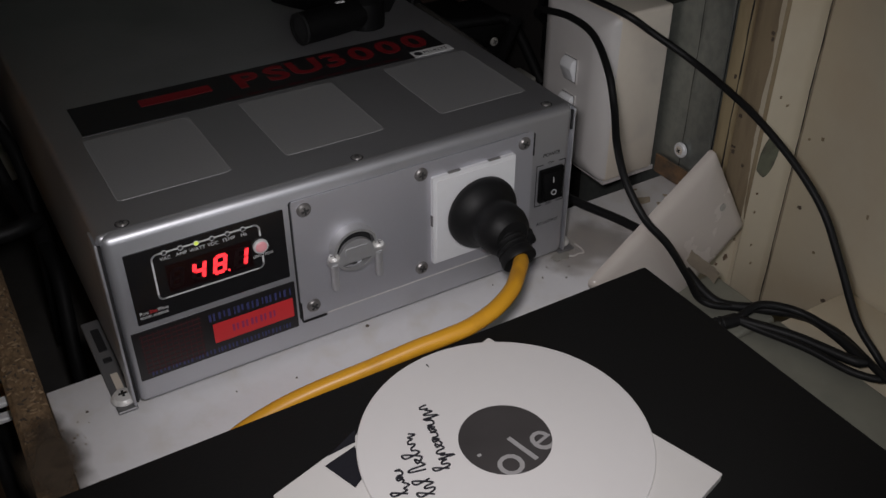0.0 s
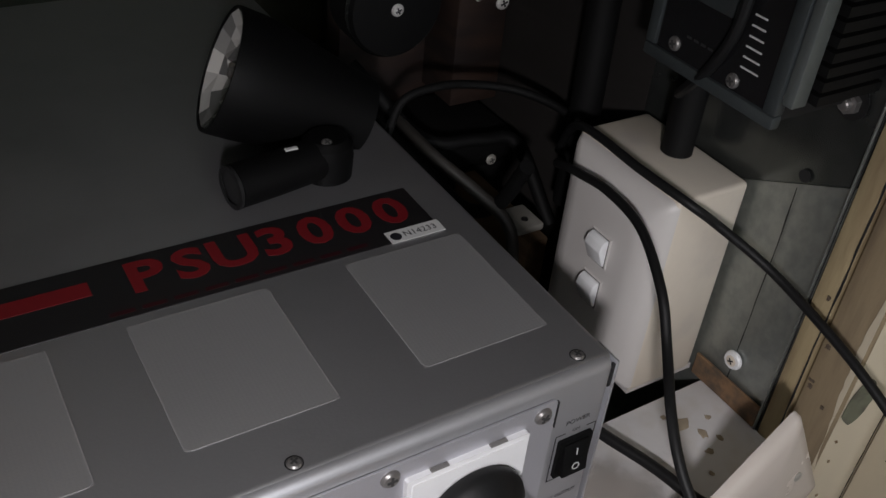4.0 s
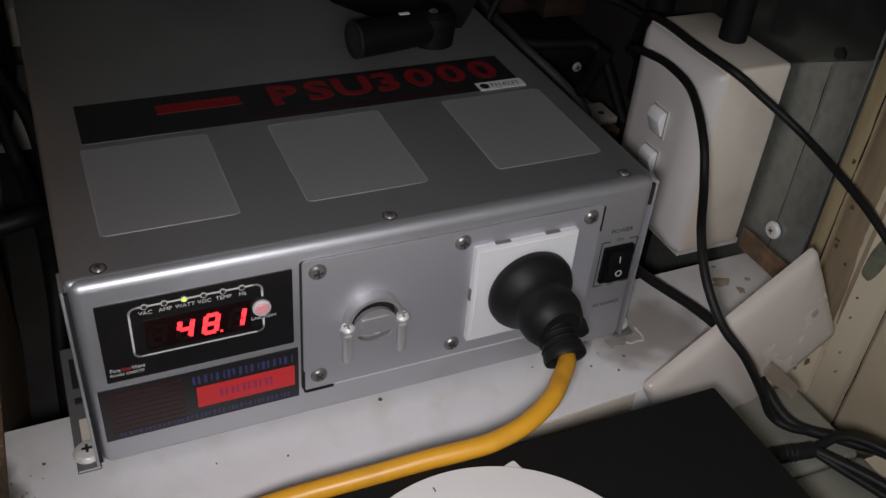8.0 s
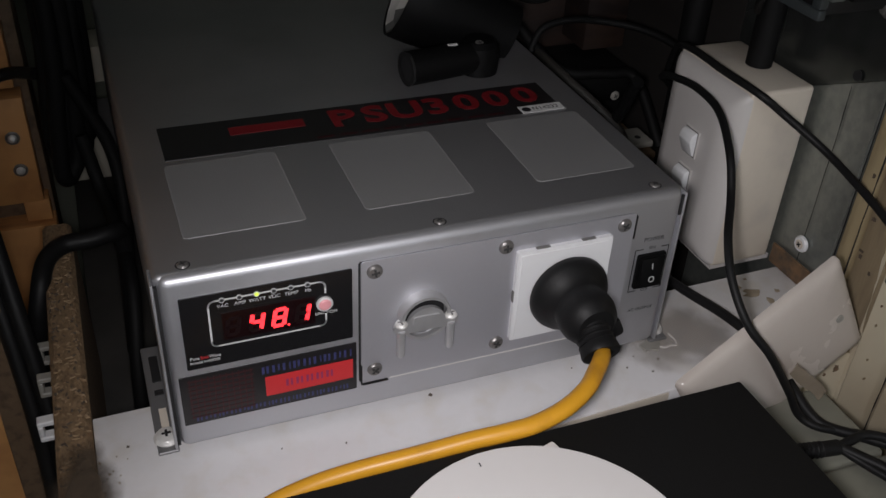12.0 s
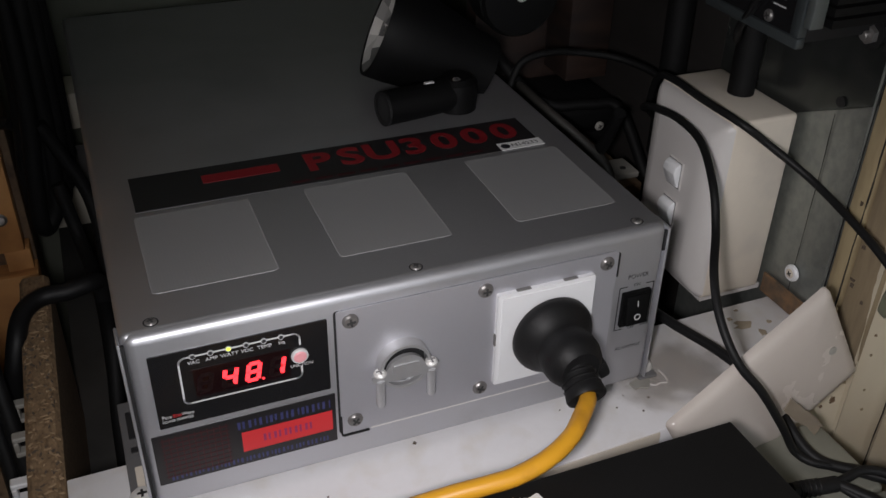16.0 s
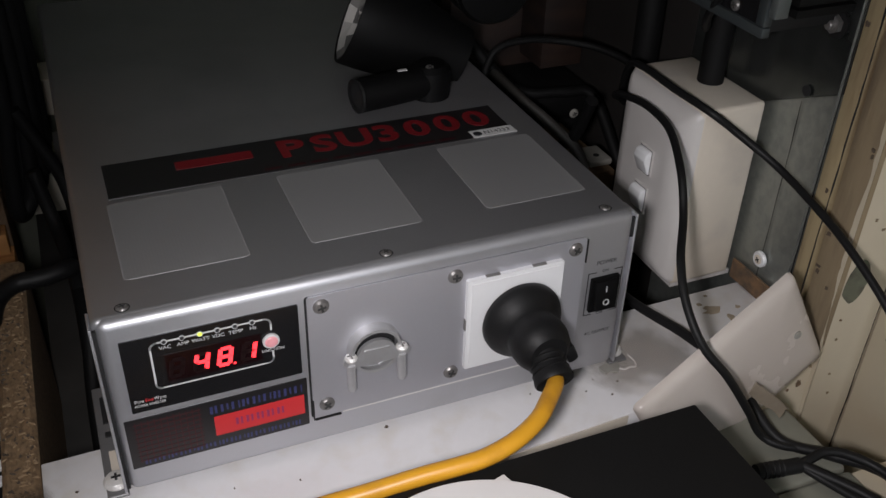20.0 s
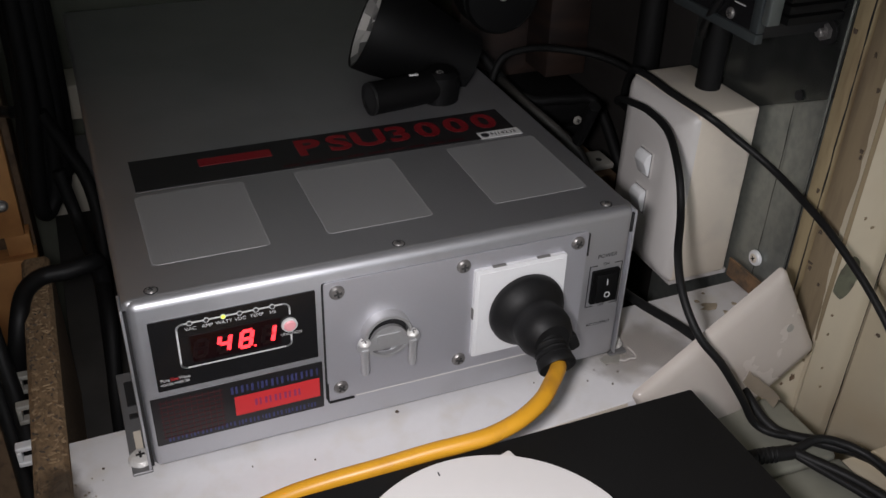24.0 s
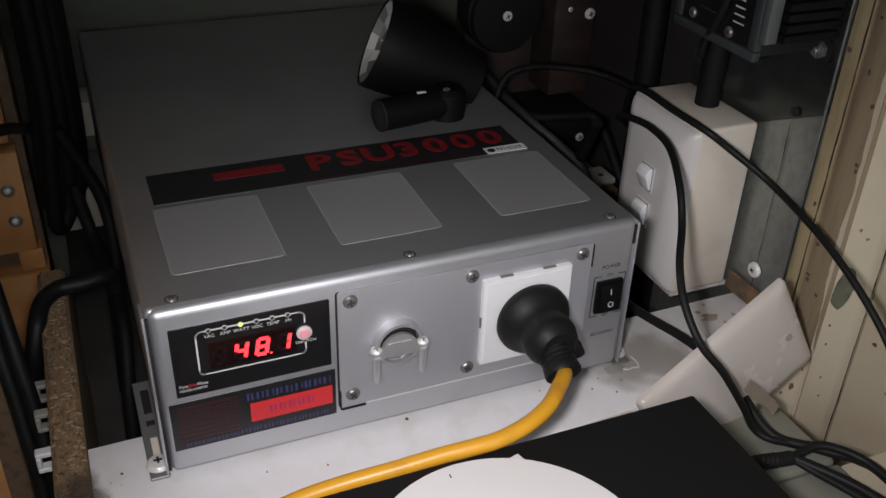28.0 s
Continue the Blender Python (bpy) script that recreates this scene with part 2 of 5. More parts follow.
def smear(name, colour, strength, scale):
    """A thin film of dirt, thick in its middle and fading out unevenly."""
    m = material(name, colour, 0.9, 0.0, 0.35, 400, 0.2, stain=[c * 0.6 for c in colour], stain_scale=60)
    nodes, links = m.node_tree.nodes, m.node_tree.links
    coords, centre, far = nodes.new("ShaderNodeTexCoord"), nodes.new("ShaderNodeVectorMath"), nodes.new("ShaderNodeVectorMath")
    centre.operation, far.operation = "SUBTRACT", "LENGTH"
    centre.inputs[1].default_value = (0.5, 0.5, 1.0)
    noise, wander, fade = nodes.new("ShaderNodeTexNoise"), nodes.new("ShaderNodeMath"), nodes.new("ShaderNodeMapRange")
    noise.inputs["Scale"].default_value, noise.inputs["Detail"].default_value = scale, 5.0
    wander.operation = "MULTIPLY_ADD"
    wander.inputs[1].default_value = 0.45
    fade.interpolation_type = "SMOOTHSTEP"
    for k, v in ((1, 0.70), (2, 0.38), (3, 0.0), (4, strength)):
        fade.inputs[k].default_value = v
    links.new(coords.outputs["Generated"], centre.inputs[0])
    links.new(centre.outputs[0], far.inputs[0])
    links.new(coords.outputs["Object"], noise.inputs["Vector"])
    links.new(noise.outputs[0], wander.inputs[0])
    links.new(far.outputs["Value"], wander.inputs[2])
    links.new(wander.outputs[0], fade.inputs[0])
    links.new(fade.outputs[0], nodes["Principled BSDF"].inputs["Alpha"])
    return m


MUD = smear("dried_mud", (0.095, 0.070, 0.048), 0.88, 50)
# real grime, deepened to carry the shadow on this end of the shelf
GRIME_SHADE = smear("brown_grime_and_shade", (0.24, 0.19, 0.13), 0.42, 60)
CREAM_DIM = material("pale_board", (0.45, 0.43, 0.36), 0.7, 0.0, 0.1, 60, 0.1)


def facet_mirror(name):
    """Pressed mirror facets; their bright and dark reflections are painted as random tones."""
    m = material(name, (0.8, 0.8, 0.79), 0.18, 0.25, 0.05, 100, 0.0)
    nodes, links = m.node_tree.nodes, m.node_tree.links
    info, ramp = nodes.new("ShaderNodeNewGeometry"), nodes.new("ShaderNodeValToRGB")
    ramp.color_ramp.elements[0].color, ramp.color_ramp.elements[1].color = (0.16, 0.16, 0.16, 1), (0.97, 0.95, 0.92, 1)
    ramp.color_ramp.elements[0].position = 0.25
    links.new(info.outputs["Random Per Island"], ramp.inputs[0])
    links.new(ramp.outputs[0], nodes["Principled BSDF"].inputs["Base Color"])
    return m


REFLECTOR = facet_mirror("mirror_reflector")


def perforated(name):
    """Sheet steel with a fine grid of punched holes, too small to tell apart one by one."""
    m = material(name, (0.40, 0.40, 0.405), 0.54, 0.62, 0.06, 900, 0.0)
    nodes, links = m.node_tree.nodes, m.node_tree.links
    coords, cells, ramp = nodes.new("ShaderNodeTexCoord"), nodes.new("ShaderNodeTexVoronoi"), nodes.new("ShaderNodeValToRGB")
    cells.inputs["Scale"].default_value, cells.inputs["Randomness"].default_value = 620.0, 0.0
    links.new(coords.outputs["Object"], cells.inputs["Vector"])
    ramp.color_ramp.elements[0].position, ramp.color_ramp.elements[1].position = 0.20, 0.34
    links.new(cells.outputs["Distance"], ramp.inputs[0])
    b = nodes.new("ShaderNodeBump")
    b.inputs["Strength"].default_value, b.inputs["Distance"].default_value = 0.08, 0.0006
    links.new(ramp.outputs[0], b.inputs["Height"])
    links.new(b.outputs[0], nodes["Principled BSDF"].inputs["Normal"])
    return m


PERFORATED = perforated("perforated_steel")


# ---- building helpers ----
def thing(name, at, label, category, group="", kind=""):
    ob = new(name)
    ob.empty_display_size = 0.02
    ob.location = at
    return tagged(ob, label, category, group, kind)


def finish(name, bm, mat, smooth=0.0):
    mesh = bpy.data.meshes.new(name)
    bm.normal_update()
    bm.to_mesh(mesh)
    bm.free()
    mesh.materials.append(mat)
    if smooth:
        for f in mesh.polygons:
            f.use_smooth = True
        mesh.set_sharp_from_angle(angle=radians(smooth))
    return mesh


def part(name, bm, mat, parent=None, label="", smooth=35.0):
    """Links a bmesh, built at its place in the world, as one mesh object under a thing or a part."""
    ob = new(name, finish(name, bm, mat, smooth))
    if parent:
        ob.parent = parent
        if parent.type == "EMPTY":
            ob.matrix_parent_inverse = Matrix.Translation(-parent.location)
    return tagged(ob, label)


def alone(name, bm, mat, label, category, group="", kind="", smooth=35.0):
    return tagged(part(name, bm, mat, None, "", smooth), label, category, group, kind)


def box(x0, x1, y0, y1, z0, z1, bevel=0.0, segments=2, turn=None):
    bm = bmesh.new()
    bmesh.ops.create_cube(bm, size=1.0)
    bmesh.ops.scale(bm, vec=(x1 - x0, y1 - y0, z1 - z0), verts=bm.verts)
    if bevel:
        bmesh.ops.bevel(bm, geom=list(bm.edges), offset=bevel, segments=segments, profile=0.5, affect="EDGES")
    if turn:
        bmesh.ops.rotate(bm, cent=(0, 0, 0), matrix=turn.to_3x3(), verts=bm.verts)
    bmesh.ops.translate(bm, vec=((x0 + x1) / 2, (y0 + y1) / 2, (z0 + z1) / 2), verts=bm.verts)
    return bm


def lathe(profile, m=None, steps=40, cap=True):
    """Turns (radius, height) pairs about z, then moves the shape by m."""
    bm = bmesh.new()
    rings = []
    for r, h in profile:
        rings.append([bm.verts.new((r * math.cos(2 * math.pi * k / steps), r * math.sin(2 * math.pi * k / steps), h)) for k in range(steps)])
    for a, b in zip(rings, rings[1:]):
        for k in range(steps):
            bm.faces.new((a[k], a[(k + 1) % steps], b[(k + 1) % steps], b[k]))
    if cap:
        bm.faces.new(rings[0][::-1])
        bm.faces.new(rings[-1])
    bmesh.ops.recalc_face_normals(bm, faces=bm.faces)
    if m:
        bm.transform(m)
    return bm


def smooth_path(points, per=8):
    """Catmull-Rom through the given points."""
    p = [Vector(q) for q in points]
    p = [2 * p[0] - p[1]] + p + [2 * p[-1] - p[-2]]
    out = []
    for a, b, c, d in zip(p, p[1:], p[2:], p[3:]):
        for k in range(per):
            t = k / per
            out.append(0.5 * (2 * b + (c - a) * t + (2 * a - 5 * b + 4 * c - d) * t * t + (3 * b - a - 3 * c + d) * t ** 3))
    return out + [p[-2]]


def tube(points, radius, per=8, sides=14, joined=None):
    """A round cable along a smooth line."""
    line = smooth_path(points, per)
    bm = joined or bmesh.new()
    rings, side = [], None
    for k, at in enumerate(line):
        way = (line[min(k + 1, len(line) - 1)] - line[max(k - 1, 0)]).normalized()
        side = way.orthogonal().normalized() if side is None else (side - way * side.dot(way)).normalized()
        up = way.cross(side)
        rings.append([bm.verts.new(at + radius * (math.cos(2 * math.pi * n / sides) * side + math.sin(2 * math.pi * n / sides) * up)) for n in range(sides)])
    for a, b in zip(rings, rings[1:]):
        for n in range(sides):
            bm.faces.new((a[n], a[(n + 1) % sides], b[(n + 1) % sides], b[n]))
    bm.faces.new(rings[0][::-1])
    bm.faces.new(rings[-1])
    bmesh.ops.recalc_face_normals(bm, faces=bm.faces)
    return bm


FRONT = Matrix.Rotation(radians(90), 4, "X")  # the x-y plane stood up to face -y


def rounded(w, h, r, depth, m, steps=6):
    """A plate w by h with rounded corners, depth thick, centred; its front at +z; moved by m."""
    bm = bmesh.new()
    ring = []
    for cx, cy, a0 in ((w / 2 - r, h / 2 - r, 0), (-w / 2 + r, h / 2 - r, 90), (-w / 2 + r, -h / 2 + r, 180), (w / 2 - r, -h / 2 + r, 270)):
        for k in range(steps + 1):
            a = radians(a0 + 90 * k / steps)
            ring.append((cx + r * math.cos(a), cy + r * math.sin(a)))
    low, high = [bm.verts.new((x, y, 0)) for x, y in ring], [bm.verts.new((x, y, depth)) for x, y in ring]
    for k in range(len(ring)):
        j = (k + 1) % len(ring)
        bm.faces.new((low[k], low[j], high[j], high[k]))
    bm.faces.new(low[::-1])
    bm.faces.new(high)
    bm.transform(m)
    return bm


def lettering(text, size, m, thick=0.0002, align="CENTER", stretch=1.0, bold=0.0):
    """Letters of Blender's own font as a mesh, lying in the x-y plane and moved by m."""
    curve = bpy.data.curves.new("letters", "FONT")
    curve.body, curve.size, curve.extrude, curve.align_x, curve.align_y, curve.resolution_u = text, size, thick, align, "CENTER", 3
    curve.offset = bold
    ob = new("letters", curve)
    mesh = bpy.data.meshes.new_from_object(ob.evaluated_get(bpy.context.evaluated_depsgraph_get()))
    bpy.data.objects.remove(ob)
    bm = bmesh.new()
    bm.from_mesh(mesh)
    bpy.data.meshes.remove(mesh)
    bmesh.ops.scale(bm, vec=(stretch, 1, 1), verts=bm.verts)
    bm.transform(m)
    return bm


def on_face(x, z, y=0.0, spin=0.0):
    """A pose on the inverter's front: x to the right, y up, out towards -y."""
    return Matrix.Translation((x, y, z)) @ FRONT @ Matrix.Rotation(radians(spin), 4, "Z")


def cross_screw(parent, m, r=0.0042, mat=None, name="screw"):
    """A pan-head screw with a cross recess, its head along +z of m."""
    head = part(name, lathe(((r * 1.06, 0), (r * 1.04, r * 0.18), (r * 0.99, r * 0.26), (r * 0.8, r * 0.45), (r * 0.3, r * 0.52)), m, 20), mat or CHROME, parent)
    bm = box(-r * 0.55, r * 0.55, -r * 0.14, r * 0.14, r * 0.42, r * 0.58)
    arm = box(-r * 0.14, r * 0.14, -r * 0.55, r * 0.55, r * 0.42, r * 0.585)
    mesh = bpy.data.meshes.new("arm")
    arm.to_mesh(mesh)
    bm.from_mesh(mesh)
    arm.free()
    bm.transform(m @ Matrix.Rotation(0.4, 4, "Z"))
    if parent and parent.parent is None:
        part("recess", bm, RECESS, head)
    else:
        bm.free()
    return head


def merged(*shapes):
    out = shapes[0]
    for other in shapes[1:]:
        mesh = bpy.data.meshes.new("piece")
        other.to_mesh(mesh)
        other.free()
        out.from_mesh(mesh)
        bpy.data.meshes.remove(mesh)
    return out


# ---- the setting ----
alone("floor", box(-2.0, 2.0, -2.0, 2.0, -0.74, -0.70), FLOOR_GREY, "dusty dark concrete floor under the cabinet", "floor", kind="structure")
alone("ceiling", box(-2.0, 2.0, -2.0, 2.0, 1.70, 1.74), CREAM_DIM, "plain dim ceiling over the cabinet", "ceiling", kind="structure")
alone("wall_north", box(-1.1, 0.385, 0.53, 0.58, -0.70, 1.70), GREEN_GREY, "grey-green board at the back of the cabinet", "wall", kind="structure")
# unseen wall; its opening is added only to let the world's fill in
alone("wall_south", merged(box(-1.1, -0.45, -1.55, -1.50, -0.70, 1.70), box(0.335, 0.385, -1.55, -1.50, -0.70, 1.70), box(-0.448, 0.333, -1.55, -1.50, 1.35, 1.70)), CREAM_DIM, "unseen plain wall with an added opening for fill light", "wall", kind="structure")
alone("wall_west", box(-1.15, -1.10, -1.5, 0.53, -0.70, 1.70), CREAM_DIM, "plain dim wall", "wall", kind="structure")
alone("wall_east", box(0.335, 0.385, -1.5, 0.53, -0.70, 1.70), GREEN_GREY, "wall behind the steel sheet and the boards", "wall", kind="structure")

# right-hand lining: steel sheet, bare post, painted boards
def wall_slab(x0, x1, corners):
    """A flat sheet on the wall between x0 and x1, cut to (y, z) corners."""
    bm = bmesh.new()
    near, far = [bm.verts.new((x0, y, z)) for y, z in corners], [bm.verts.new((x1, y, z)) for y, z in corners]
    n = len(corners)
    for k in range(n):
        bm.faces.new((near[k], near[(k + 1) % n], far[(k + 1) % n], far[k]))
    bm.faces.new(near)
    bm.faces.new(far[::-1])
    bmesh.ops.recalc_face_normals(bm, faces=bm.faces)
    return bm


# a darker piece with a slanted edge stands in for the sheet's shadow
alone("sheet_shadow", wall_slab(0.2803, 0.2833, ((0.003, 0.1438), (0.128, 0.0813), (0.128, 0.60), (0.003, 0.60))), SHADED_STEEL, "dark steel piece painted as the shadow across the galvanised sheet", "metal panel", kind="structure")
alone("wall_sheet", wall_slab(0.280, 0.283, ((0.003, -0.12), (0.128, -0.12), (0.128, 0.081), (0.003, 0.1435))), GALVANISED, "dull galvanised steel sheet fixed to the wall", "metal sheet", kind="structure")
# added dark sheet where the space simply gets no light
alone("dark_backing", box(0.2805, 0.300, 0.1285, 0.52, -0.70, 1.0, 0.0008), UNLIT_LINING, "near-black sheet standing in for the unlit space behind the steel", "wall lining", kind="structure")
post = thing("timber_post", (0.300, -0.013, -0.30), "bare weathered brown timber post with cracks and nail marks", "post")
part("strip", box(0.2790, 0.330, -0.0078, 0.0025, -0.30, 0.75, 0.0012), TIMBER, post)
part("strip", box(0.2815, 0.330, -0.0292, -0.0090, -0.30, 0.75, 0.0012), GREY_TIMBER, post)


def upright(plan, z0, z1, bevel=0.0012):
    """A board standing upright on a plan of (x, y) corners."""
    bm = bmesh.new()
    low, high = [bm.verts.new((x, y, z0)) for x, y in plan], [bm.verts.new((x, y, z1)) for x, y in plan]
    n = len(plan)
    for k in range(n):
        bm.faces.new((low[k], low[(k + 1) % n], high[(k + 1) % n], high[k]))
    bm.faces.new(high)
    bm.faces.new(low[::-1])
    bmesh.ops.recalc_face_normals(bm, faces=bm.faces)
    bmesh.ops.bevel(bm, geom=list(bm.edges), offset=bevel, segments=2, profile=0.5, affect="EDGES")
    return bm


alone("painted_board", upright(((0.2838, -0.0294), (0.3040, -0.0352), (0.330, -0.0352), (0.330, -0.0294)), -0.35, 0.75), PAINTED, "cream painted side of the timber post with a bare chip", "wall board", "boards of the wall")


def foot_board():
    """A board at the post's foot, in one plane with the post's painted side."""
    ring = ((0.2842, 0.0015), (0.2700, -0.0045), (0.2580, -0.0120), (0.2580, -0.30), (0.2842, -0.30))
    bm = bmesh.new()
    front, back = [[bm.verts.new((x, -0.0294 - (x - 0.2838) * 0.2871 + d, z)) for x, z in ring] for d in (0.0, 0.0030)]
    n = len(ring)
    for k in range(n):
        bm.faces.new((front[k], front[(k + 1) % n], back[(k + 1) % n], back[k]))
    bm.faces.new(front)
    bmesh.ops.recalc_face_normals(bm, faces=bm.faces)
    return bm


alone("painted_board", foot_board(), PAINTED, "cream painted board at the foot of the post", "wall board", "boards of the wall", smooth=0)
for k, (y0, y1) in enumerate(((-0.135, -0.0362), (-0.236, -0.136), (-0.337, -0.237), (-0.60, -0.338))):
    alone("painted_board", box(0.3110 - 0.0005 * (k % 2), 0.333, y0, y1, -0.35, 0.75, 0.0012), PAINTED, "cream painted timber wall board with chips and specks", "wall board", "boards of the wall")


def ragged(x, y0, y1, z0, z1, wobble, seed, thick=0.0012):
    """A thin flake standing on the wall at x, with an uneven outline."""
    rng = random.Random(seed)
    cy, cz, n = (y0 + y1) / 2, (z0 + z1) / 2, 26
    ring = []
    for k in range(n):
        a = 2 * math.pi * k / n
        c, s = math.cos(a), math.sin(a)
        q = 1 / max(abs(c), abs(s))
        w = 1 + rng.uniform(-wobble, wobble)
        ring.append((cy + (y1 - y0) / 2 * c * q * w, cz + (z1 - z0) / 2 * s * q * w))
    bm = bmesh.new()
    back, front = [bm.verts.new((x, y, z)) for y, z in ring], [bm.verts.new((x - thick, y, z)) for y, z in ring]
    for k in range(n):
        bm.faces.new((back[k], back[(k + 1) % n], front[(k + 1) % n], front[k]))
    bm.faces.new(front)
    bmesh.ops.recalc_face_normals(bm, faces=bm.faces)
    return bm


rng = random.Random(77)
for k, (y, z, a, e) in enumerate(((-0.059, 0.154, 0.0024, 0.0005), (-0.0575, 0.1565, 0.0004, 0.0022), (-0.094, 0.030, 0.0006, 0.0012), (-0.0375, 0.188, 0.0009, 0.0010), (-0.052, 0.062, 0.0008, 0.0010), (-0.043, 0.058, 0.0005, 0.0006), (-0.048, 0.012, 0.0012, 0.0009), (-0.066, -0.012, 0.0007, 0.0007), (-0.110, 0.085, 0.0005, 0.0007), (-0.082, -0.040, 0.0016, 0.0013))):
    alone("paint_fleck", ragged(0.3108, y - a, y + a, z - e, z + e, 0.4, 500 + k, 0.0007), GREY_TIMBER if k % 3 else DIRT, "small brown fleck on the painted board", "fleck", "flecks on the wall boards")
for k, (x, z, a, e) in enumerate(((0.2762, -0.0262, 0.0014, 0.0018), (0.2800, -0.0130, 0.0006, 0.0008), (0.2900, 0.0060, 0.0005, 0.0006), (0.2705, -0.0310, 0.0006, 0.0008), (0.2930, -0.0200, 0.0005, 0.0006), (0.2955, -0.0350, 0.0006, 0.0006), (0.2890, 0.0200, 0.0006, 0.0005), (0.2960, 0.0800, 0.0007, 0.0006), (0.2905, 0.0860, 0.0005, 0.0008))):
    fleck_bm = ragged(0.0, -a, a, -e, e, 0.4, 560 + k, 0.0007)
    fleck_bm.transform(Matrix.Translation((x, -0.0294 - (x - 0.2838) * 0.2871, z)) @ Matrix.Rotation(radians(74), 4, "Z"))
    alone("paint_fleck", fleck_bm, GREY_TIMBER if k % 3 else BROWN_TIMBER, "small brown fleck on the painted side of the post", "fleck", "flecks on the wall boards")
for k in range(14):
    y, z = rng.uniform(-0.027, 0.0), rng.uniform(0.02, 0.24)
    a, e = rng.uniform(0.0005, 0.0014), rng.uniform(0.0005, 0.0012)
    if abs(y + 0.0085) > 0.002:
        alone("timber_nick", ragged(0.2793 if y > -0.0085 else 0.2818, y - a, y + a, z - e, z + e, 0.4, 600 + k, 0.0010), DIRT, "dark nick in the bare timber post", "nick", "nicks in the post")


def paint_edge(z0, z1, seed):
    """A skin of old paint on the post, its one edge torn."""
    rng = random.Random(seed)
    bm = bmesh.new()
    n, rows, drift = 240, [], 0.0
    for k in range(n + 1):
        z = z0 + (z1 - z0) * k / n
        drift = drift * 0.7 + rng.uniform(-1, 1) * 0.0005
        e = -0.0258 + drift + 0.0008 * math.sin(z * 43) - 0.0052 * min(1, max(0, (0.075 - z) / 0.06))
        rows.append([bm.verts.new((x, y, z)) for x, y in ((0.2808, -0.0293), (0.2808, e), (0.2814, e + 0.0003))])
    for a, b in zip(rows, rows[1:]):
        for j in range(2):
            bm.faces.new((a[j], a[j + 1], b[j + 1], b[j]))
    bmesh.ops.recalc_face_normals(bm, faces=bm.faces)
    return bm


def crack(x, y, z0, z1, wide, seed):
    """A dark wandering gap between two boards."""
    rng = random.Random(seed)
    bm, rows, drift = bmesh.new(), [], 0.0
    n = int((z1 - z0) / 0.008)
    for k in range(n + 1):
        drift = drift * 0.8 + rng.uniform(-1, 1) * 0.0003
        w = wide * rng.uniform(0.45, 1.2)
        rows.append([bm.verts.new((x, y + drift + e * w, z0 + (z1 - z0) * k / n)) for e in (-0.5, 0.5)])
    for p, q in zip(rows, rows[1:]):
        bm.faces.new((p[0], p[1], q[1], q[0]))
    return bm


for x, y, wide in ((0.2786, -0.0083, 0.0012), (0.3100, -0.0360, 0.0008), (0.3098, -0.1355, 0.0009), (0.2792, 0.0285, 0.0008), (0.2786, 0.0030, 0.0010)):
    alone("board_gap", crack(x, y, -0.12, 0.129 if y > 0.02 else 0.60, wide, round(y * 1e4)), DARK_SLOT, "dark gap between two boards of the wall", "gap", kind="structure")
alone("paint_skin", paint_edge(-0.30, 0.74, 5), PAINTED, "torn edge of cream paint running down the post", "paint")


def chip_patch(rounds=2):
    """A long bare chip, round at the top and running to a point below."""
    ring = [Vector(p) for p in ((0.2895, 0.0615), (0.2935, 0.0605), (0.2968, 0.0530), (0.2962, 0.0430), (0.2935, 0.0355), (0.2905, 0.0312), (0.2872, 0.0345), (0.2846, 0.0372), (0.2848, 0.0440), (0.2858, 0.0530))]
    for _ in range(rounds):
        ring = [q for a, b in zip(ring, ring[1:] + ring[:1]) for q in (a.lerp(b, 0.22), a.lerp(b, 0.78))]
    rng = random.Random(8)
    bm = bmesh.new()
    layers = []
    for lift in (0.0004, 0.0008):
        layers.append([])
        for q in ring:
            x = q.x + rng.uniform(-0.00018, 0.00018)
            layers[-1].append(bm.verts.new((x, -0.0294 - (x - 0.2838) * 0.2871 - lift, q.y + rng.uniform(-0.0003, 0.0003))))
    n = len(ring)
    for k in range(n):
        bm.faces.new((layers[0][k], layers[0][(k + 1) % n], layers[1][(k + 1) % n], layers[1][k]))
    bm.faces.new(layers[1])
    bmesh.ops.recalc_face_normals(bm, faces=bm.faces)
    return bm


alone("paint_chip", chip_patch(), BARE_PATCH, "bare grey-green patch where the paint has chipped", "paint chip")

# sheet joints and fixings on the steel
alone("sheet_lip", box(0.2772, 0.2800, 0.0033, 0.0042, -0.10, 0.60, 0.0002, 1), GALVANISED, "bright folded edge of the steel sheet", "seam", kind="structure")
washer = thing("washer_screw", (0.2795, 0.0281, 0.0261), "white plastic washer with a screw in the steel sheet", "screw")
AT_SHEET = Matrix.Rotation(radians(-90), 4, "Y")
part("washer", lathe(((0.0052, 0), (0.0052, 0.0012), (0.0044, 0.0022), (0.0018, 0.0022)), Matrix.Translation((0.2790, 0.0281, 0.0261)) @ AT_SHEET, 28), WHITE_PLASTIC, washer)
part("screw_head", lathe(((0.0030, 0), (0.0030, 0.0004), (0.0016, 0.0007)), Matrix.Translation((0.2770, 0.0281, 0.0261)) @ AT_SHEET, 18), CREAM_PLASTIC, washer)
cross = box(-0.0017, 0.0017, -0.0004, 0.0004, 0.0004, 0.0009)
cross = merged(cross, box(-0.0004, 0.0004, -0.0017, 0.0017, 0.0004, 0.00092))
cross.transform(Matrix.Translation((0.2770, 0.0281, 0.0261)) @ AT_SHEET @ Matrix.Rotation(0.6, 4, "Z"))
part("recess", cross, DARK_SLOT, washer)
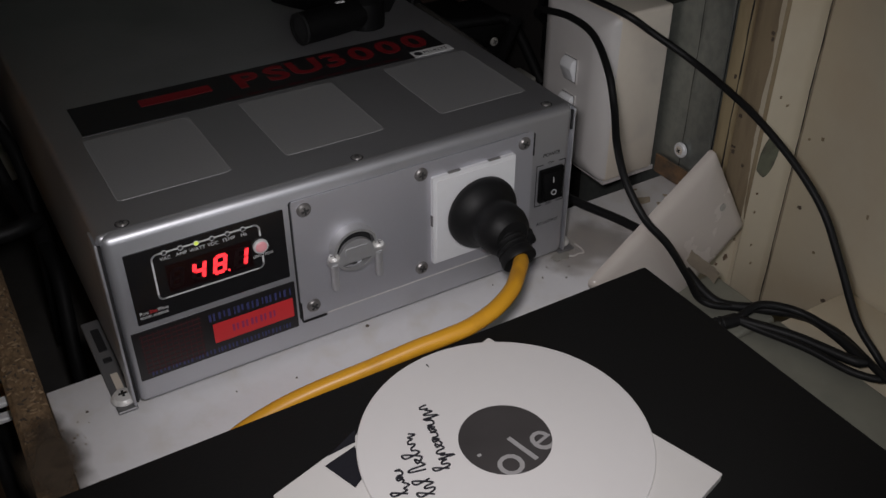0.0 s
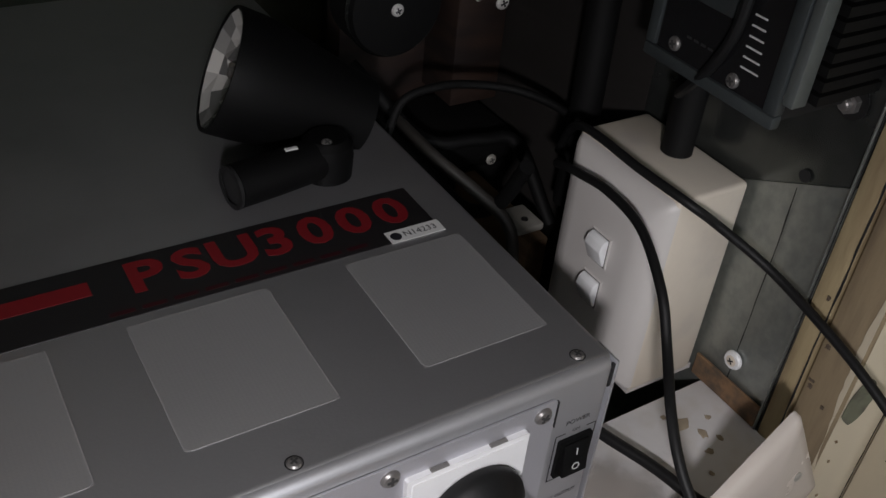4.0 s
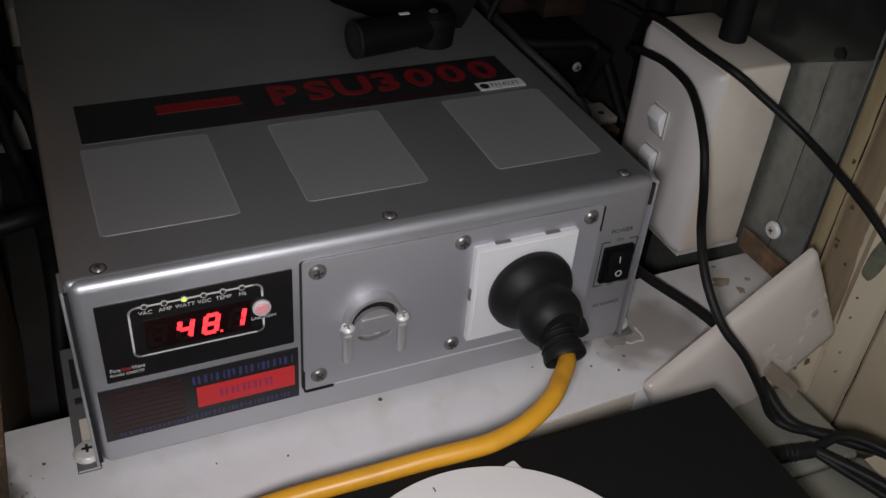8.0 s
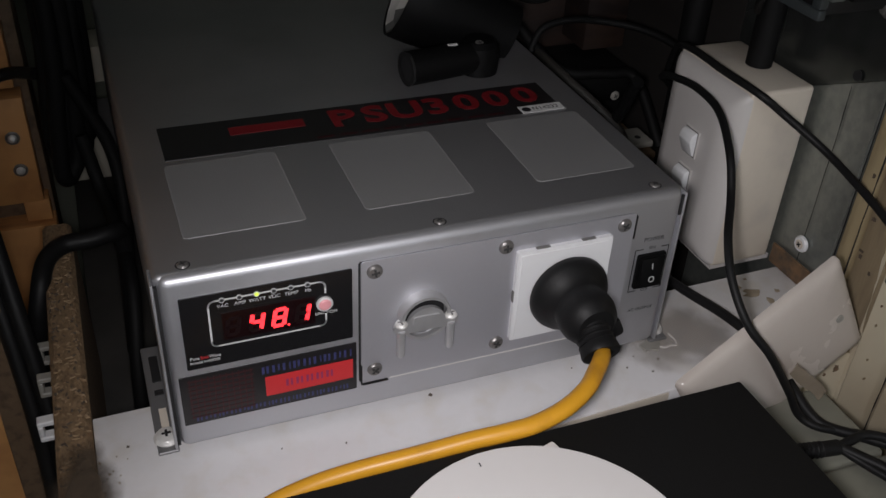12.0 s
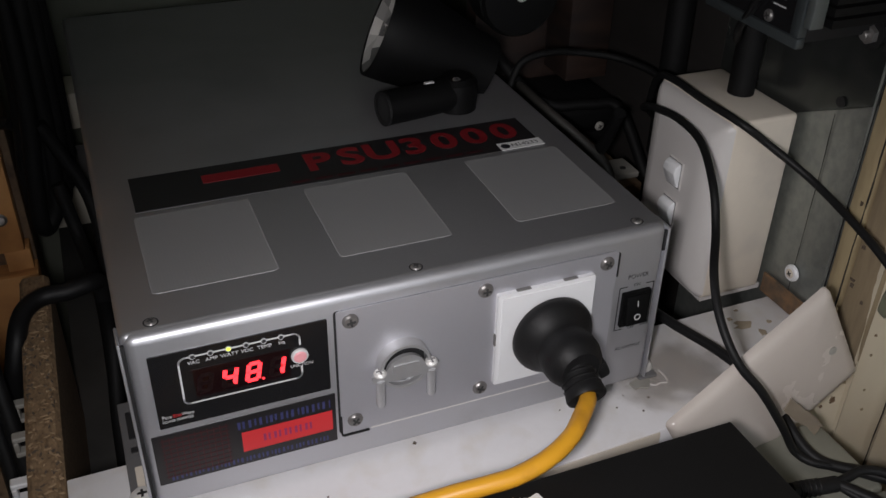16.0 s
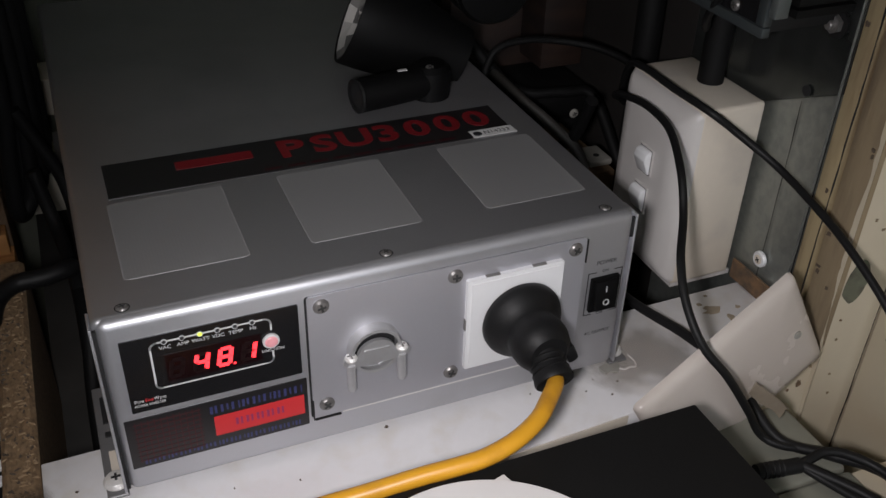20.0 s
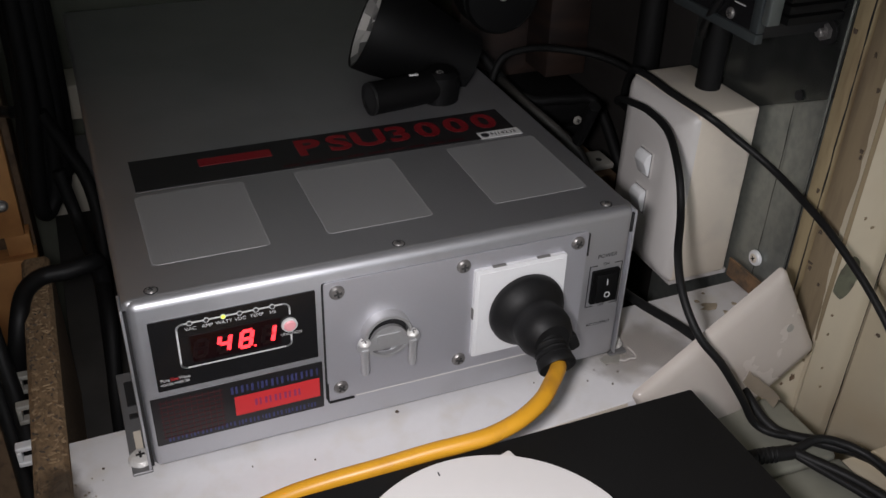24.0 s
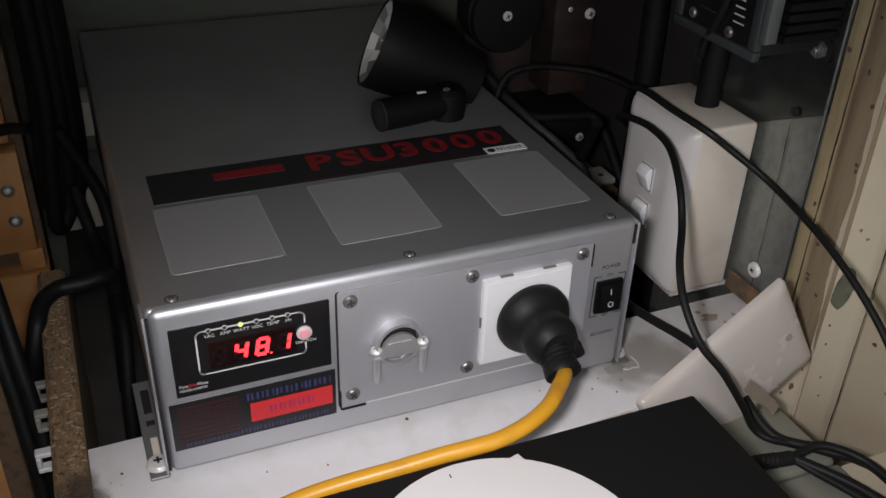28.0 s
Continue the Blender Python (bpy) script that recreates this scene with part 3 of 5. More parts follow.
alone("wall_hole", lathe(((0.0030, 0), (0.0030, 0.0006), (0.0022, 0.0006)), Matrix.Translation((0.2795, 0.0270, 0.1360)) @ AT_SHEET, 20), DARK_SLOT, "small drilled hole in the steel sheet", "hole", kind="structure")
bolt = thing("wall_bolt", (0.279, 0.0180, 0.1765), "steel bolt with nut and washer in the steel sheet", "bolt")
part("washer", lathe(((0.0075, 0), (0.0075, 0.0015)), Matrix.Translation((0.2795, 0.0180, 0.1765)) @ AT_SHEET, 28), MATT_BLACK, bolt)
part("nut", lathe(((0.0048, 0), (0.0048, 0.0032)), Matrix.Translation((0.2782, 0.0180, 0.1765)) @ AT_SHEET, 6), CHROME, bolt, smooth=10)
part("shank", lathe(((0.0026, 0), (0.0026, 0.0055), (0.002, 0.006)), Matrix.Translation((0.278, 0.0180, 0.1765)) @ AT_SHEET, 16), CHROME, bolt)
alone("rust_strip", box(0.2772, 0.2790, 0.0045, 0.0490, 0.0003, 0.0140, 0.0004, 1), RUSTED, "rusted brown strip at the foot of the steel sheet", "rust strip")

# ---- shelf ----
shelf = thing("shelf", (0.07, 0.0, -0.016), "white melamine shelf board with dirt specks and smudges", "shelf")
OUTLINE = ((0.2785, 0.042), (-0.1325, 0.0365), (-0.1325, -0.0490), (0.1500, -0.0355), (0.2450, -0.0335), (0.2570, -0.0205), (0.2785, -0.0265))


def slab(outline, z0, z1):
    bm = bmesh.new()
    low, high = [bm.verts.new((x, y, z0)) for x, y in outline], [bm.verts.new((x, y, z1)) for x, y in outline]
    n = len(outline)
    for k in range(n):
        bm.faces.new((low[k], low[(k + 1) % n], high[(k + 1) % n], high[k]))
    bm.faces.new(high)
    bm.faces.new(low[::-1])
    bmesh.ops.recalc_face_normals(bm, faces=bm.faces)
    bmesh.ops.bevel(bm, geom=list(bm.edges), offset=0.0007, segments=2, profile=0.5, affect="EDGES")
    return bm


part("board", slab(OUTLINE, -0.016, 0.0), SHELF_WHITE, shelf)
part("edge_strip", slab(((-0.1320, -0.0493), (0.1500, -0.0358), (0.1500, -0.0366), (-0.1320, -0.0501)), -0.0155, -0.0004), CREAM_PLASTIC, shelf, "greyish edge strip")


def blot(x, y, z, r, seed, thick=0.0004, wide=1.0):
    """A flat uneven splash or crumb lying on a surface."""
    rng = random.Random(seed)
    n = 14
    bm = bmesh.new()
    ring = [(x + r * wide * math.cos(2 * math.pi * k / n) * rng.uniform(0.55, 1.25), y + r * math.sin(2 * math.pi * k / n) * rng.uniform(0.55, 1.25)) for k in range(n)]
    low, high = [bm.verts.new((a, b, z)) for a, b in ring], [bm.verts.new((x + (a - x) * 0.8, y + (b - y) * 0.8, z + thick)) for a, b in ring]
    for k in range(n):
        bm.faces.new((low[k], low[(k + 1) % n], high[(k + 1) % n], high[k]))
    bm.faces.new(high)
    bmesh.ops.recalc_face_normals(bm, faces=bm.faces)
    return bm


for k, (x, y, r) in enumerate(((0.0298, 0.0005, 0.0011), (0.138, -0.013, 0.0005), (0.109, -0.004, 0.0004), (-0.05, -0.012, 0.0004), (-0.118, 0.012, 0.0008), (-0.02, -0.018, 0.0005), (0.15, -0.02, 0.0006), (0.146, -0.006, 0.0005), (0.158, -0.012, 0.0007))):
    alone("speck", blot(x, y, 0.0002, r, 40 + k, 0.0006), DIRT, "dark speck of dirt on the white shelf", "speck", "specks on the shelf")
for k, (x, y, r, w) in enumerate(((0.246, 0.022, 0.0045, 1.5), (0.252, 0.013, 0.003, 1.0), (0.241, 0.030, 0.002, 1.0), (0.247, 0.003, 0.0022, 1.2), (0.258, 0.007, 0.0022, 0.8), (0.238, -0.008, 0.0016, 1.0), (0.262, 0.020, 0.0018, 1.0), (0.250, 0.036, 0.0013, 1.0))):
    alone("stain", blot(x, y, 0.0002, r, 80 + k, 0.0004, w), STAIN, "dried brown stain on the white shelf", "stain", "stains by the wall")
for k in range(14):
    rng = random.Random(200 + k)
    d = abs(rng.gauss(0, 0.006))
    alone("crumb", blot(-0.1325 + d, rng.uniform(-0.046, 0.006) + d, 0.0002, rng.uniform(0.0003, 0.0010) * (1.4 if d < 0.003 else 0.8), 300 + k, 0.0005), STAIN if k % 8 else DIRT, "brown crumb of rotten particle board on the shelf", "crumb", "crumbs at the shelf's corner")


def film_patch(x0, x1, y0, y1, z):
    """A very thin layer lying on a surface."""
    return box(x0, x1, y0, y1, z - 0.0002, z)


alone("mud_smear", film_patch(-0.1560, -0.1210, -0.0560, 0.0300, 0.0010), MUD, "dark dried mud smeared over the panel's edge and shelf", "mud")
alone("grime_shade_film", film_patch(0.1300, 0.2300, -0.0330, 0.0360, 0.0003), GRIME_SHADE, "brownish grime with painted shade on the white shelf by the wall plate", "grime")


def rough_panel():
    """The side panel's sawn edge: an uneven, crumbling top."""
    rng = random.Random(11)
    bm = bmesh.new()
    nx, ny = 7, 120
    top = [[bm.verts.new((-0.1502 + 0.0172 * i / nx, -0.30 + 0.52 * j / ny, 0.0 - (0.0022 if i in (0, nx) else 0) + rng.uniform(-0.0005, 0.0004))) for j in range(ny + 1)] for i in range(nx + 1)]
    for i in range(nx):
        for j in range(ny):
            bm.faces.new((top[i][j], top[i + 1][j], top[i + 1][j + 1], top[i][j + 1]))
    rim = [top[i][0] for i in range(nx + 1)] + [top[nx][j] for j in range(1, ny + 1)] + [top[i][ny] for i in range(nx - 1, -1, -1)] + [top[0][j] for j in range(ny - 1, 0, -1)]
    low = [bm.verts.new((v.co.x, v.co.y, -0.45)) for v in rim]
    for k in range(len(rim)):
        j = (k + 1) % len(rim)
        bm.faces.new((rim[j], rim[k], low[k], low[j]))
    bm.faces.new(low)
    bmesh.ops.recalc_face_normals(bm, faces=bm.faces)
    return bm


side_panel = thing("chipboard_upright", (-0.1416, -0.04, -0.45), "bare particle board side panel with a rough crumbling edge", "panel")
part("panel", rough_panel(), CHIPBOARD, side_panel, "", 0)


def flakes(count, seed):
    """Coarse wood chips standing proud of the sawn edge."""
    rng = random.Random(seed)
    bm = bmesh.new()
    for k in range(count):
        x, y, turn = rng.uniform(-0.1486, -0.1346), rng.uniform(-0.09, 0.20), rng.uniform(0, 6.3)
        long, wide = rng.uniform(0.0008, 0.0022), rng.uniform(0.0003, 0.0008)
        c, q = math.cos(turn), math.sin(turn)
        ring = [(long, 0.2 * wide), (0.2 * long, wide), (-long, 0.3 * wide), (-0.3 * long, -wide)]
        low = [bm.verts.new((x + u * c - v * q, y + u * q + v * c, -0.0006)) for u, v in ring]
        high = [bm.verts.new((x + 0.85 * (u * c - v * q), y + 0.85 * (u * q + v * c), rng.uniform(0.0003, 0.0009))) for u, v in ring]
        for a in range(4):
            bm.faces.new((low[a], low[(a + 1) % 4], high[(a + 1) % 4], high[a]))
        bm.faces.new(high)
    bmesh.ops.recalc_face_normals(bm, faces=bm.faces)
    return bm


tagged(part("crumble", flakes(260, 17), CHIP_PALE, side_panel, "paler chips on the sawn edge", 0), kind="stuff")
tagged(part("crumble", flakes(120, 18), DIRT, side_panel, "dark gaps and chips on the sawn edge", 0), kind="stuff")
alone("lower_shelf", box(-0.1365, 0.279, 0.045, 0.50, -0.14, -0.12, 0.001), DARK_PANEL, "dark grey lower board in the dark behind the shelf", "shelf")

# ---- the inverter ----
inv = thing("power_inverter", (0.0325, 0.2, 0.0), "silver steel power inverter with red display on the shelf", "inverter")
cover = part("cover", box(-0.096, 0.161, 0.0015, 0.40, 0.0045, 0.1015, 0.0030, 3), SILVER_SHADED, inv)
face = part("front_panel", box(-0.0945, 0.1605, -0.0012, 0.010, 0.004, 0.1010, 0.0042, 4), SILVER, inv)
for x, side in ((-0.0960, -1), (0.1612, 1)):
    part("cover_lip", box(min(x, x + 0.0013 * side), max(x, x + 0.0013 * side), -0.0008, 0.0120, 0.0042, 0.0992, 0.0005), SILVER, inv, "bright folded edge of the cover")
    part("seam", box(min(x, x - 0.0015 * side), max(x, x - 0.0015 * side), -0.0002, 0.0013, 0.0060 if side < 0 else 0.0860, 0.0975), DARK_SLOT, inv)
for x0, x1, mid, sx in ((-0.1052, -0.0955, -0.0998, -0.1001), (0.1605, 0.1718, 0.1664, 0.1668)):
    foot = part("mounting_flange", box(x0, x1, 0.0010, 0.080, 0.0002, 0.0020, 0.0005, 1), FLANGE, inv, "flat steel mounting flange with slots")
    part("mounting_flange", box(x0, x1, 0.308, 0.395, 0.0002, 0.0020, 0.0005, 1), FLANGE, inv)
    for y0, y1 in ((0.0425, 0.0435), (0.0525, 0.070)):
        part("slot", box(mid - 0.0022, mid + 0.0022, y0 - 0.0016, y1 + 0.0016, 0.0018, 0.0023, 0.0004, 1), DARK_SLOT, foot)
    part("slot", box(mid - 0.0018, mid + 0.0018, 0.016, 0.031, 0.0018, 0.0023), CREAM_PLASTIC, foot)
    fx = thing("flange_screw", (sx, 0.0102, 0.002), "domed steel screw holding the inverter's flange to the shelf", "screw", "screws of the flanges")
    part("head", lathe(((0.0062, 0), (0.0062, 0.0007), (0.0050, 0.0024), (0.002, 0.0032)), Matrix.Translation((sx, 0.0102, 0.0023)), 26), BRIGHT_SCREW, fx)
    part("recess", merged(box(sx - 0.0022, sx + 0.0022, 0.0096, 0.0108, 0.0050, 0.0058), box(sx - 0.0006, sx + 0.0006, 0.0080, 0.0124, 0.0050, 0.00581)), DARK_SLOT, fx)
for x in (-0.0825, 0.0328, 0.1475):
    cross_screw(inv, Matrix.Translation((x, 0.0072, 0.1011)), 0.0026)
    part("countersink", lathe(((0.0032, 0), (0.0032, 0.0003), (0.0026, 0.0003)), Matrix.Translation((x, 0.0072, 0.10125)), 20), DARK_SLOT, inv)

def tab(points, z, thick):
    """A flat torn tab through (x, y) points."""
    bm = bmesh.new()
    low, high = [bm.verts.new((x, y, z)) for x, y in points], [bm.verts.new((x, y, z + thick + 0.0006 * math.sin(900 * x))) for x, y in points]
    n = len(points)
    for k in range(n):
        bm.faces.new((low[k], low[(k + 1) % n], high[(k + 1) % n], high[k]))
    bm.faces.new(high)
    bmesh.ops.recalc_face_normals(bm, faces=bm.faces)
    return bm


scrap = thing("tape_scrap", (0.166, -0.003, 0.0002), "torn cloudy scrap of tape under the inverter's foot", "tape")
part("film", tab(((0.1535, 0.0005), (0.1545, -0.0050), (0.1580, -0.0040), (0.1615, -0.0065), (0.1650, -0.0030), (0.1668, 0.0012), (0.1600, 0.0030)), 0.0003, 0.0009), DULL_PLASTIC, scrap)
part("curled_edge", tube(((0.1640, -0.0040, 0.0012), (0.1665, -0.0058, 0.0012), (0.1700, -0.0052, 0.0014), (0.1735, -0.0058, 0.0012), (0.1752, -0.0015, 0.0012), (0.1738, 0.0035, 0.0022)), 0.0005, 6, 8), GREY_PLASTIC, scrap, "pale curled edge")

# meter panel
Y = -0.0012
panel = part("display_panel", rounded(0.0755, 0.0393, 0.0006, 0.0006, on_face(-0.0493, 0.0708, Y)), PANEL_BLACK, inv, "gloss black meter panel")
P = Y - 0.0007


def stroke(points, r, y, joined=None):
    """A flat printed line on the front, through (x, z) points."""
    bm = joined or bmesh.new()
    for (xa, za), (xb, zb) in zip(points, points[1:]):
        a, b = Vector((xa, za)), Vector((xb, zb))
        d = (b - a).normalized() * r
        n = Vector((-d.y, d.x))
        bm.faces.new([bm.verts.new((q.x, y, q.y)) for q in (a - d * 0.6 - n, b + d * 0.6 - n, b + d * 0.6 + n, a - d * 0.6 + n)])
    return bm


def arc(cx, cz, r, a0, a1, n=6):
    return [(cx + r * math.cos(radians(a0 + (a1 - a0) * k / n)), cz + r * math.sin(radians(a0 + (a1 - a0) * k / n))) for k in range(n + 1)]


XL, XR, ZT, ZB = -0.0752, -0.0240, 0.0866, 0.0620
outline = [(XR, 0.0802)] + arc(XR - 0.003, ZT - 0.003, 0.003, 0, 90) + arc(XL + 0.003, ZT - 0.003, 0.003, 90, 180) + arc(XL + 0.0025, ZB + 0.0025, 0.0025, 180, 270) + arc(XR - 0.0025, ZB + 0.0025, 0.0025, 270, 360) + [(XR, 0.0682)]
part("printed_outline", stroke(outline, 0.00042, P), PRINT_WHITE, panel)
for k, word in enumerate(("VAC", "AMP", "WATT", "VDC", "TEMP", "Hz")):
    x = -0.0692 + 0.00745 * k
    ring = part("indicator", lathe(((0.0013, 0), (0.0013, 0.0004), (0.0009, 0.0004), (0.0009, 0.0)), on_face(x, ZT, P), 20, cap=False), PRINT_WHITE, panel)
    part("indicator_lamp", lathe(((0.00098, 0), (0.00098, 0.0005), (0.0006, 0.0008)), on_face(x, ZT, P), 16), LED_ON if k == 2 else DARK_SLOT, ring, "lit yellow-green lamp" if k == 2 else "")
    part("word", lettering(word, 0.0026, on_face(x + 0.0002, 0.0834, P), 0.00002), PRINT_WHITE, panel)
part("word", lettering("FUNCTION", 0.0022, on_face(-0.0244, 0.0690, P), 0.00004), PRINT_WHITE, panel)
button = part("function_button", lathe(((0.0038, 0), (0.0038, 0.0010), (0.0033, 0.0014), (0.0028, 0.0014)), on_face(-0.0246, 0.0745, P), 28), PRINT_WHITE, panel, "white button ring")
part("button_cap", lathe(((0.0029, 0), (0.0029, 0.0015), (0.0022, 0.0020)), on_face(-0.0246, 0.0745, P), 28), BUTTON_PINK, button, "pink lit button cap")
for word, x, mat in (("Pure", -0.0834, PRINT_WHITE), ("Sine", -0.0792, PRINT_BRIGHT_RED), ("Wave", -0.0746, PRINT_WHITE)):
    part("word", lettering(word, 0.0028, on_face(x, 0.0572, P), 0.00004, stretch=0.78), mat, panel)
part("word", lettering("POWER INVERTER", 0.0020, on_face(-0.0790, 0.0547, P), 0.00004, stretch=0.8), PRINT_WHITE, panel)
window = part("display_window", box(-0.0700, -0.0290, P - 0.0002, P + 0.0003, 0.0645, 0.0795), material("dark_red_window", (0.010, 0.003, 0.004), 0.25, 0.0, 0.1, 200, 0.0), panel)
D = P - 0.0004
SEGMENTS = {"": "", "8": "abcdefg", "4": "bcfg", "1": "bc"}


def digit(x, z, w, h, which):
    """Seven slanted bars; the lit ones glow."""
    lean = 0.0008
    ends = {"a": ((0, 2), (1, 2)), "b": ((1, 1), (1, 2)), "c": ((1, 0), (1, 1)), "d": ((0, 0), (1, 0)), "e": ((0, 0), (0, 1)), "f": ((0, 1), (0, 2)), "g": ((0, 1), (1, 1))}
    for s in "abcdefg":
        (i0, j0), (i1, j1) = ends[s]
        a = Vector((x + w * i0 + lean * j0, z + h * j0 / 2))
        b = Vector((x + w * i1 + lean * j1, z + h * j1 / 2))
        d = (b - a).normalized() * 0.0007
        bm = stroke([tuple(a + d), tuple(b - d)], 0.00098, D)
        part("segment", bm, SEGMENT_ON if s in SEGMENTS[which] else SEGMENT_OFF, window)


for x, figure in ((-0.0688, ""), (-0.0583, "4"), (-0.0482, "8"), (-0.0378, "1")):
    digit(x, 0.0672, 0.0048, 0.0088, figure)
part("decimal_point", lathe(((0.0006, 0), (0.0006, 0.0002)), on_face(-0.0412, 0.0668, D), 10), SEGMENT_ON, window)

# maker's label, with its lettering as plain bars
label = part("maker_label", rounded(0.0817, 0.0290, 0.0005, 0.0004, on_face(-0.05065, 0.0330, Y)), LABEL_DARK, inv, "dark glossy maker's label")
Q = Y - 0.0006
part("red_block", box(-0.0535, -0.0117, Q, Q + 0.0003, 0.0262, 0.0378), PRINT_BRIGHT_RED, label, "bright red printed block")
VIOLET = material("violet_print", (0.30, 0.03, 0.11), 0.5, 0.0, 0.1, 300, 0.0)
for x0, x1, z0, z1, n in ((-0.0548, -0.0112, 0.0398, 0.0442, 9), (-0.0860, -0.0128, 0.0200, 0.0228, 19)):
    for k in range(n):
        a, w = x0 + (x1 - x0) * k / n, (x1 - x0) / n
        part("printed_bar", box(a, a + w * 0.26, Q + 0.0001, Q + 0.0003, z0, z1), PRINT_BLUE, label)
        part("printed_bar", box(a + w * (0.44 + 0.1 * (k % 3)), a + w * (0.66 + 0.06 * (k % 3)), Q + 0.0001, Q + 0.0003, z0 + 0.0006 * (k % 2), z1), PRINT_BLUE, label)
for k in range(5):
    part("printed_bar", box(-0.0440 + 0.0048 * k, -0.0428 + 0.0048 * k, Q - 0.0002, Q + 0.0001, 0.0302, 0.0342), VIOLET, label)
    part("printed_bar", box(-0.0418 + 0.0048 * k, -0.0408 + 0.0048 * k, Q - 0.0002, Q + 0.0001, 0.0302, 0.0342), VIOLET, label)
for i in range(11):
    a = -0.0875 + 0.00275 * i
    part("printed_line", box(a, a + 0.0006, Q + 0.0001, Q + 0.0003, 0.0215, 0.0455), PRINT_DARK_RED, label)
for j in range(9):
    b = 0.0222 + 0.0027 * j
    part("printed_line", box(-0.0880, -0.0588, Q + 0.00005, Q + 0.0003, b, b + 0.0006), PRINT_DARK_RED, label)

# terminal cover plate, cable clamp, outlet, rocker switch
plate = part("cover_plate", rounded(0.1409, 0.0712, 0.0016, 0.0012, on_face(0.06280, 0.0575, Y)), SILVER_PLATE, inv, "silver cover plate")
part("plate_gap", rounded(0.1416, 0.0716, 0.0016, 0.0003, on_face(0.0622, 0.0573, Y)), DARK_SLOT, inv)
F = Y - 0.0012
for x0, x1, z0, z1 in ((0.1337, 0.1342, 0.0780, 0.0915), (-0.0077, -0.0072, 0.0205, 0.0330), (-0.0070, 0.0060, 0.0200, 0.0204)):
    part("plate_gap", box(x0, x1, Y - 0.0014, Y, z0, z1), DARK_SLOT, inv)
for x, z in ((-0.0013, 0.0873), (0.0633, 0.0875), (0.1271, 0.0875), (-0.0010, 0.0293), (0.0628, 0.0293), (0.1271, 0.0293)):
    cross_screw(inv, on_face(x, z, F, random.uniform(0, 90)), 0.0036)
# pale strip painted in for the highlight under the plate
part("edge_highlight", box(0.0066, 0.1325, Y - 0.0011, Y - 0.0002, 0.0209, 0.0217), BRIGHT_SCREW, plate, "painted highlight along the lower edge")
GX, GZ = 0.0225, 0.0575
gland = part("cable_clamp", lathe(((0.0106, 0.0), (0.0128, 0.0), (0.0126, 0.0050), (0.0122, 0.0058), (0.0108, 0.0058), (0.0106, 0.0050)), on_face(GX, GZ + 0.0012, F), 48, cap=False), ZINC, inv, "cast metal cable clamp ring")
part("knockout", lathe(((0.0107, 0), (0.0107, 0.0003)), on_face(GX, GZ + 0.0012, F), 36), ZINC, gland)
part("mouth", lathe(((0.0107, 0.0004), (0.0107, 0.0005)), on_face(GX, GZ + 0.0012, F), 36), DARK_SLOT, gland)


def saddle_plate():
    """The clamp's saddle: an arched plate on a bar with round ears."""
    bm = bmesh.new()
    arch = [(0.0096 * math.cos(radians(a)), -0.0012 + 0.0092 * math.sin(radians(a))) for a in range(0, 181, 12)]
    ears = [(-0.0128 + 0.0034 * math.cos(radians(a)), -0.0018 + 0.0034 * math.sin(radians(a))) for a in range(110, 271, 20)] + [(0.0128 + 0.0034 * math.cos(radians(a)), -0.0018 + 0.0034 * math.sin(radians(a))) for a in range(-90, 71, 20)]
    ring = arch + ears
    low, high = [bm.verts.new((x, y, 0)) for x, y in ring], [bm.verts.new((x, y, 0.0020)) for x, y in ring]
    n = len(ring)
    for k in range(n):
        bm.faces.new((low[k], low[(k + 1) % n], high[(k + 1) % n], high[k]))
    bm.faces.new(high)
    bm.faces.new(low[::-1])
    bmesh.ops.recalc_face_normals(bm, faces=bm.faces)
    bm.transform(on_face(GX, GZ, F - 0.0040))
    return bm


saddle = part("saddle", saddle_plate(), ZINC, gland, "arched clamp saddle with two ears")
part("raised_panel", rounded(0.0128, 0.0052, 0.0010, 0.0006, on_face(GX, GZ + 0.0010, F - 0.0060)), ZINC, saddle)
for x in (GX - 0.0124, GX + 0.0124):
    screw = part("clamp_screw", lathe(((0.0029, 0), (0.0031, 0.0010), (0.0024, 0.0021), (0.001, 0.0024)), Matrix.Translation((x, F - 0.0052, GZ - 0.0004)), 20), BRIGHT_SCREW, gland)
    part("screw_slot", merged(box(x - 0.0004, x + 0.0004, F - 0.0074, F - 0.0030, GZ + 0.0014, GZ + 0.0021), box(x - 0.0018, x + 0.0018, F - 0.0056, F - 0.0048, GZ + 0.0014, GZ + 0.00212)), CHROME, screw)
    part("shank", lathe(((0.0014, 0), (0.0021, 0.0014), (0.0021, 0.0156)), Matrix.Translation((x, F - 0.0052, GZ - 0.0192)), 14), ZINC, screw)
outlet = part("power_outlet", rounded(0.0512, 0.0536, 0.0010, 0.0024, on_face(0.0946, 0.0574, F)), WHITE_PLASTIC, inv, "square white socket outlet")
part("outlet_face", rounded(0.0470, 0.0492, 0.0010, 0.0004, on_face(0.0946, 0.0574, F - 0.0024)), WHITE_PLASTIC, outlet)
for x in (0.0823, 0.1070):
    part("clip_notch", box(x - 0.0036, x + 0.0036, F - 0.0022, F - 0.0004, 0.0836, 0.0847), NOTCH, outlet)
part("clip_notch", box(0.0685, 0.0692, F - 0.0022, F - 0.0004, 0.0548, 0.0612), NOTCH, outlet)
switch = part("rocker_switch", rounded(0.0162, 0.0208, 0.0008, 0.0018, on_face(0.1472, 0.0559, Y)), BLACK_PLASTIC, inv, "black rocker power switch")
tilt = Matrix.Translation((0.1472, Y - 0.0022, 0.0559)) @ Matrix.Rotation(radians(-7), 4, "X")
